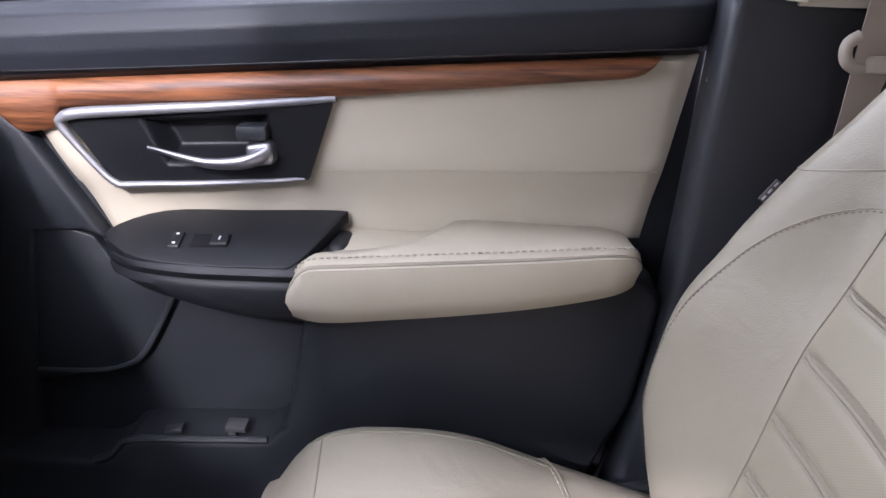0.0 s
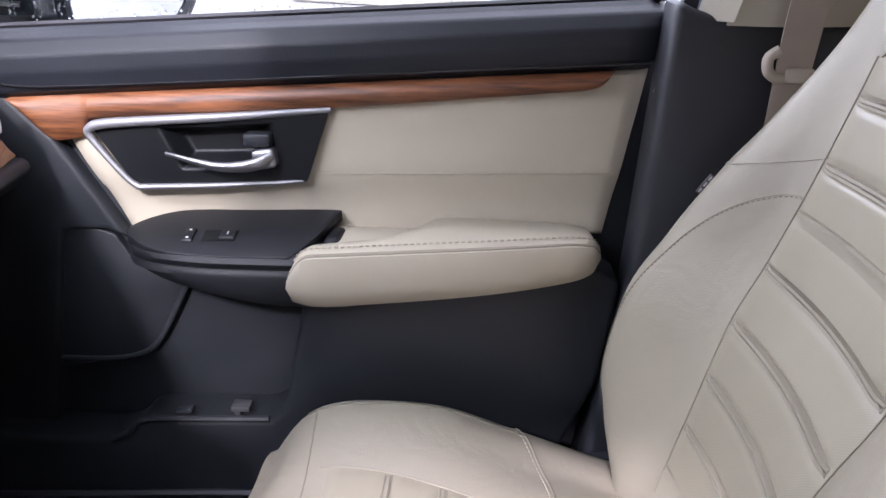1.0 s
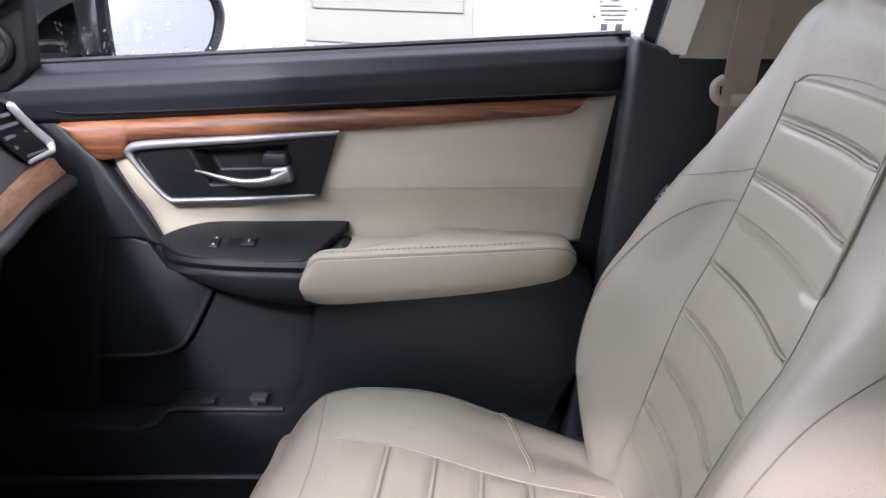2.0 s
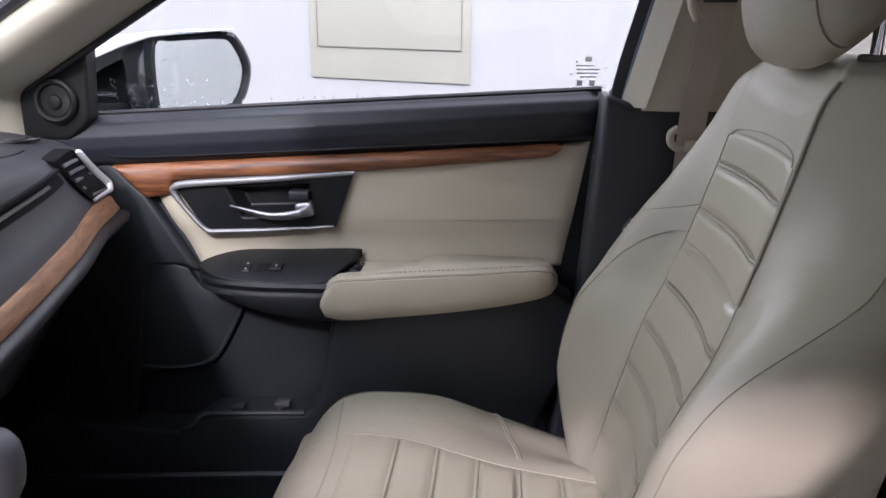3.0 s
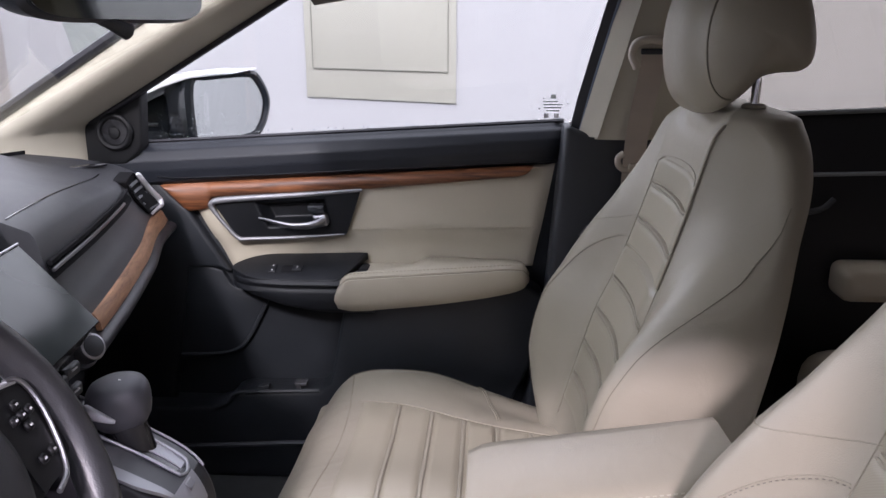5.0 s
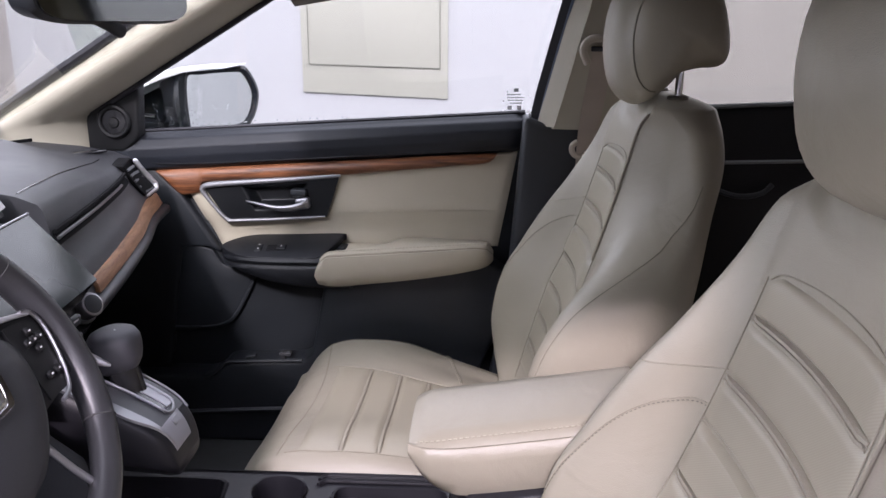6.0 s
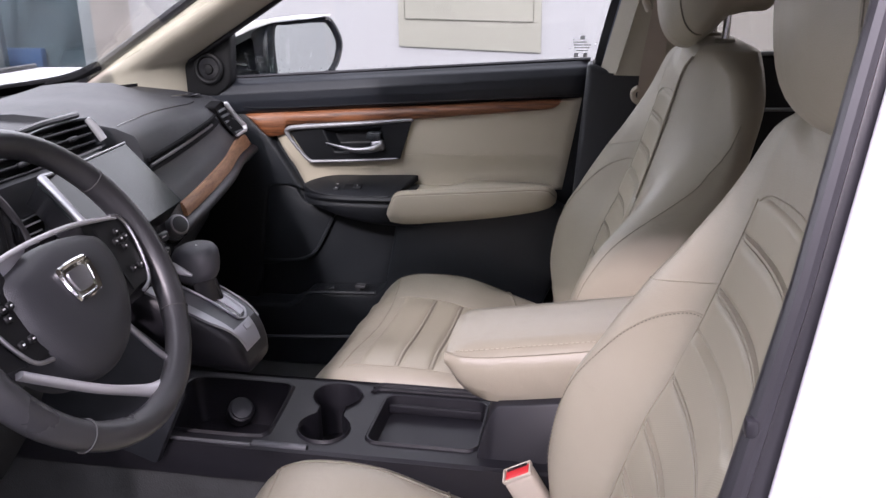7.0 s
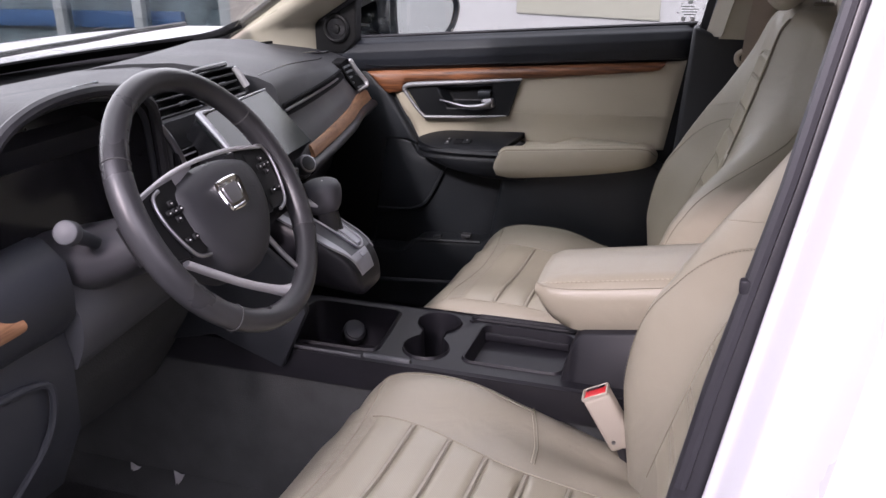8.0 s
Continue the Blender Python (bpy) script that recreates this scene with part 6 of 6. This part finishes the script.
# ---------------------------------------------------------------- steering wheel
def steering_wheel():
    t = thing("steering_wheel", "black leather steering wheel with silver spokes and buttons", "steering wheel")
    R = 0.1525
    M = Matrix.Translation((-0.072, -0.4375, 1.1017)) @ Matrix.Rotation(radians(2.9), 4, "Z") @ Matrix.Rotation(radians(-28.5), 4, "Y")
    # local axes: x towards the driver, y to the passenger, z up in the wheel's plane
    def W(x, y, z):
        return M @ Vector((x, y, z))
    rim = [W(0, R * math.cos(a), R * math.sin(a)) for a in (2 * math.pi * i / 72 for i in range(72))]
    rr = [0.0142 + 0.0016 * max(0, math.cos(2 * (2 * math.pi * i / 72))) for i in range(72)]
    r = part("rim", tube(rim, rr, 16, True), RIM_LEATHER, t, "black leather rim")
    for a in (148, 231, 326, 32):
        c = Vector((0, math.cos(radians(a)), math.sin(radians(a))))
        ring = []
        for i in range(20):
            b = 2 * math.pi * i / 20
            p = c * (R + 0.0150 * math.cos(b)) + Vector((0.0150 * math.sin(b), 0, 0))
            ring.append(W(*p))
        part("seam", tube(ring, 0.0007, 6, True), WHEEL_SEAM, r)
    # hub pad
    hub = smooth_line([(0, -0.086, 0.0), (0, -0.080, 0.030), (0, -0.045, 0.040), (0, 0.0, 0.045), (0, 0.045, 0.040), (0, 0.080, 0.026), (0, 0.084, -0.010), (0, 0.066, -0.046), (0, 0.030, -0.078), (0, -0.006, -0.090), (0, -0.036, -0.086), (0, -0.064, -0.066), (0, -0.082, -0.032)], 52, True)
    def hr(k, x):
        return [W(x, p.y * k, -0.015 + (p.z + 0.015) * k) for p in hub]
    part("hub_pad", loft([hr(1.0, -0.045), hr(1.02, -0.010), hr(1.0, -0.002), hr(0.94, 0.006), hr(0.80, 0.012), hr(0.55, 0.015), hr(0.25, 0.016)]), DASH_GREY, t, "charcoal airbag pad", 60)
    # plain emblem: a rounded silver shield
    sh = smooth_line([(0, -0.023, 0.013), (0, -0.012, 0.017), (0, 0.012, 0.017), (0, 0.023, 0.013), (0, 0.019, -0.012), (0, 0.012, -0.017), (0, -0.012, -0.017), (0, -0.019, -0.012)], 32, True)
    sh = [p * 1.14 for p in sh]
    def em(k, x):
        return [W(x, p.y * k, p.z * k) for p in sh]
    e = part("emblem", loft([em(1.0, 0.014), em(1.0, 0.018), em(0.92, 0.0195), em(0.80, 0.0185), em(0.74, 0.017)]), CHROME, t, "plain chrome emblem shape")
    part("emblem_field", loft([em(0.60, 0.016), em(0.55, 0.0185), em(0.3, 0.019)]), SATIN, e)
    # spokes with button groups
    for s in (-1, 1):
        sp = part("spoke", loft([[W(x, s * y, z) for x, z in ((0.002, z1), (0.002, z0), (-0.026, z0 + 0.004), (-0.026, z1 - 0.004))] for y, z0, z1 in ((0.066, -0.044, 0.044), (0.10, -0.040, 0.042), (0.128, -0.034, 0.036), (0.150, -0.026, 0.028))]), CORNER_BLACK, t, "black spoke")
        yo = 0.011 if s < 0 else 0.0
        part("spoke_frame", tube(smooth_line([W(0.006, s * (y - yo), z) for y, z in ((0.112, 0.0385), (0.125, 0.034), (0.1305, 0.020), (0.128, -0.002), (0.119, -0.027), (0.108, -0.042), (0.090, -0.047))], 30), 0.0022, 8), SATIN, sp, "satin silver frame")
        part("button_field", sheet(lambda u, v: W(0.0040, s * (0.080 - yo + (0.036 + 0.012 * v) * u), -0.040 + 0.074 * v), 4, 4, tuple(M.to_3x3() @ Vector((-0.003, 0, 0)))), CORNER_BLACK, sp)
        for dy, dz in ((0.096, 0.012), (0.106, 0.021), (0.116, 0.012), (0.106, 0.003), (0.106, 0.012), (0.097, -0.022), (0.111, -0.022)):
            part("button", rbox(W(0.0060, s * (dy - yo), dz), (0.004, 0.0085, 0.0075), 0.0015, 1, turn=M.to_3x3()), CORNER_BLACK, sp)
            part("mark", rbox(W(0.0083, s * (dy - yo), dz), (0.0006, 0.0024, 0.0015), 0, turn=M.to_3x3()), LABEL_INK, sp)
    part("spoke_plate", sheet(lambda u, v: W(0.003 - 0.004 * v, -0.134 + 0.112 * u, interp(u, [0, 0.55, 1], [0.039, 0.049, 0.0505]) - v * interp(u, [0, 0.25, 0.6, 1], [0.003, 0.016, 0.014, 0.004])), 16, 6, tuple(M.to_3x3() @ Vector((-0.006, 0, 0)))), SPOKE_GREY, t, "satin grey spoke plate")
    part("hub_trim", tube(smooth_line([W(0.005, -0.135, 0.040), W(0.006, -0.074, 0.0495), W(0.007, -0.014, 0.0515), W(0.007, 0.046, 0.048), W(0.006, 0.100, 0.039), W(0.005, 0.122, 0.034)], 30), [0.0018 + 0.0012 * math.sin(math.pi * i / 29) for i in range(30)], 8), SILVER, t, "satin silver line over the hub")
    # forked lower spoke with silver facings
    leg = smooth_line([(0, -0.110, -0.042), (0, -0.080, -0.066), (0, -0.038, -0.098), (0, 0.0, -0.122), (0, 0.030, -0.139), (0, 0.054, -0.147)], 28)
    bars = []
    for i, p in enumerate(leg):
        q = (leg[min(i + 1, 27)] - leg[max(i - 1, 0)]).normalized()
        up, w = Vector((0, -q.z, q.y)), interp(i / 27, [0, 0.45, 0.7, 0.86, 1], [0.0034, 0.0042, 0.0062, 0.0098, 0.0015])
        bars.append([W(x, p.y + up.y * w * k, p.z + up.z * w * k) for x, k in ((-0.010, -0.9), (-0.004, -1.0), (-0.001, -0.7), (0.0, 0.0), (-0.001, 0.7), (-0.004, 1.0), (-0.010, 0.9))])
    part("lower_spoke", loft(bars), SILVER, t, "satin silver lower spoke", 50)
    right_leg = smooth_line([W(-0.006, 0.050, -0.068), W(-0.006, 0.062, -0.100), W(-0.003, 0.073, -0.130), W(-0.002, 0.070, -0.140), W(-0.003, 0.052, -0.146)], 18)
    part("lower_spoke", tube(right_leg, [0.0034] * 12 + [0.003, 0.0028, 0.0025, 0.0022, 0.002, 0.0016], 10), SATIN, t, "satin silver lower spoke")
    part("boss", loft([[W(x, 0.055 * k * math.cos(a), 0.055 * k * math.sin(a)) for a in (2 * math.pi * i / 24 for i in range(24))] for x, k in ((-0.04, 1.0), (-0.07, 0.9), (-0.12, 0.8))]), HARD_BLACK, t)


steering_wheel()


# ---------------------------------------------------------------- rear view mirror and small things
def rear_view_mirror():
    t = thing("rear_view_mirror", "black framed rear view mirror on a short stem", "mirror")
    a, b = Vector((-0.120, -0.208, 1.424)), Vector((-0.088, 0.150, 1.422))
    d = (b - a).normalized()
    def ring(k, off):
        out = []
        for i in range(40):
            q = 2 * math.pi * i / 40
            c, s = math.cos(q), math.sin(q)
            u = math.copysign(abs(c) ** 0.35, c) * 0.172 * k
            v = math.copysign(abs(s) ** 0.55, s) * 0.036 * (0.9 if k < 1 else 1)
            out.append((a + b) / 2 + d * u + Vector((0, 0, v)) + Vector((off, 0, 0)))
        return out
    part("shell", loft([ring(0.98, 0.006), ring(1.0, 0.0), ring(0.99, -0.018), ring(0.8, -0.034)]), SOFT_BLACK, t, "black mirror shell")
    part("glass", loft([ring(0.955, 0.0065), ring(0.955, 0.0085)]), DARK_MIRROR, t, "mirror glass")
    part("stem", tube([(-0.112, -0.078, 1.394), (-0.106, -0.056, 1.387), (-0.100, -0.036, 1.379)], [0.006, 0.007, 0.0085], 10), HARD_BLACK, t, "black stem")
    part("mount", tube([(-0.150, -0.06, 1.42), (-0.20, -0.055, 1.47), (-0.24, -0.05, 1.495)], 0.012, 8), HARD_BLACK, t)


rear_view_mirror()


def floor_mat():
    t = thing("floor_mat", "black floor mat in the driver's footwell", "floor mat")
    part("mat", prism([(-0.62, -0.66), (-0.05, -0.66), (-0.02, -0.60), (-0.02, -0.24), (-0.62, -0.24)], 0.440, 0.450, "z", 0.004), LIGHT_LEATHER_FLOOR, t)


floor_mat()


def plastic_scrap(x, y, turn, long):
    t = thing("plastic_scrap", "small crumpled scrap of clear pale plastic on the mat", "litter", group="scraps on the floor")
    part("film", moved(sheet(lambda u, v: ((u - 0.5) * (0.004 + 0.014 * v), (v - 0.5) * long, 0.004 + 0.006 * math.sin(3 * u + 2 * v)), 6, 6, (0, 0, 0.0008)), Matrix.Translation((x, y, 0.452)) @ Matrix.Rotation(radians(turn), 4, "Z")), MARKS, t)


plastic_scrap(-0.511, -0.178, 20, 0.022)
plastic_scrap(-0.410, -0.182, 30, 0.040)
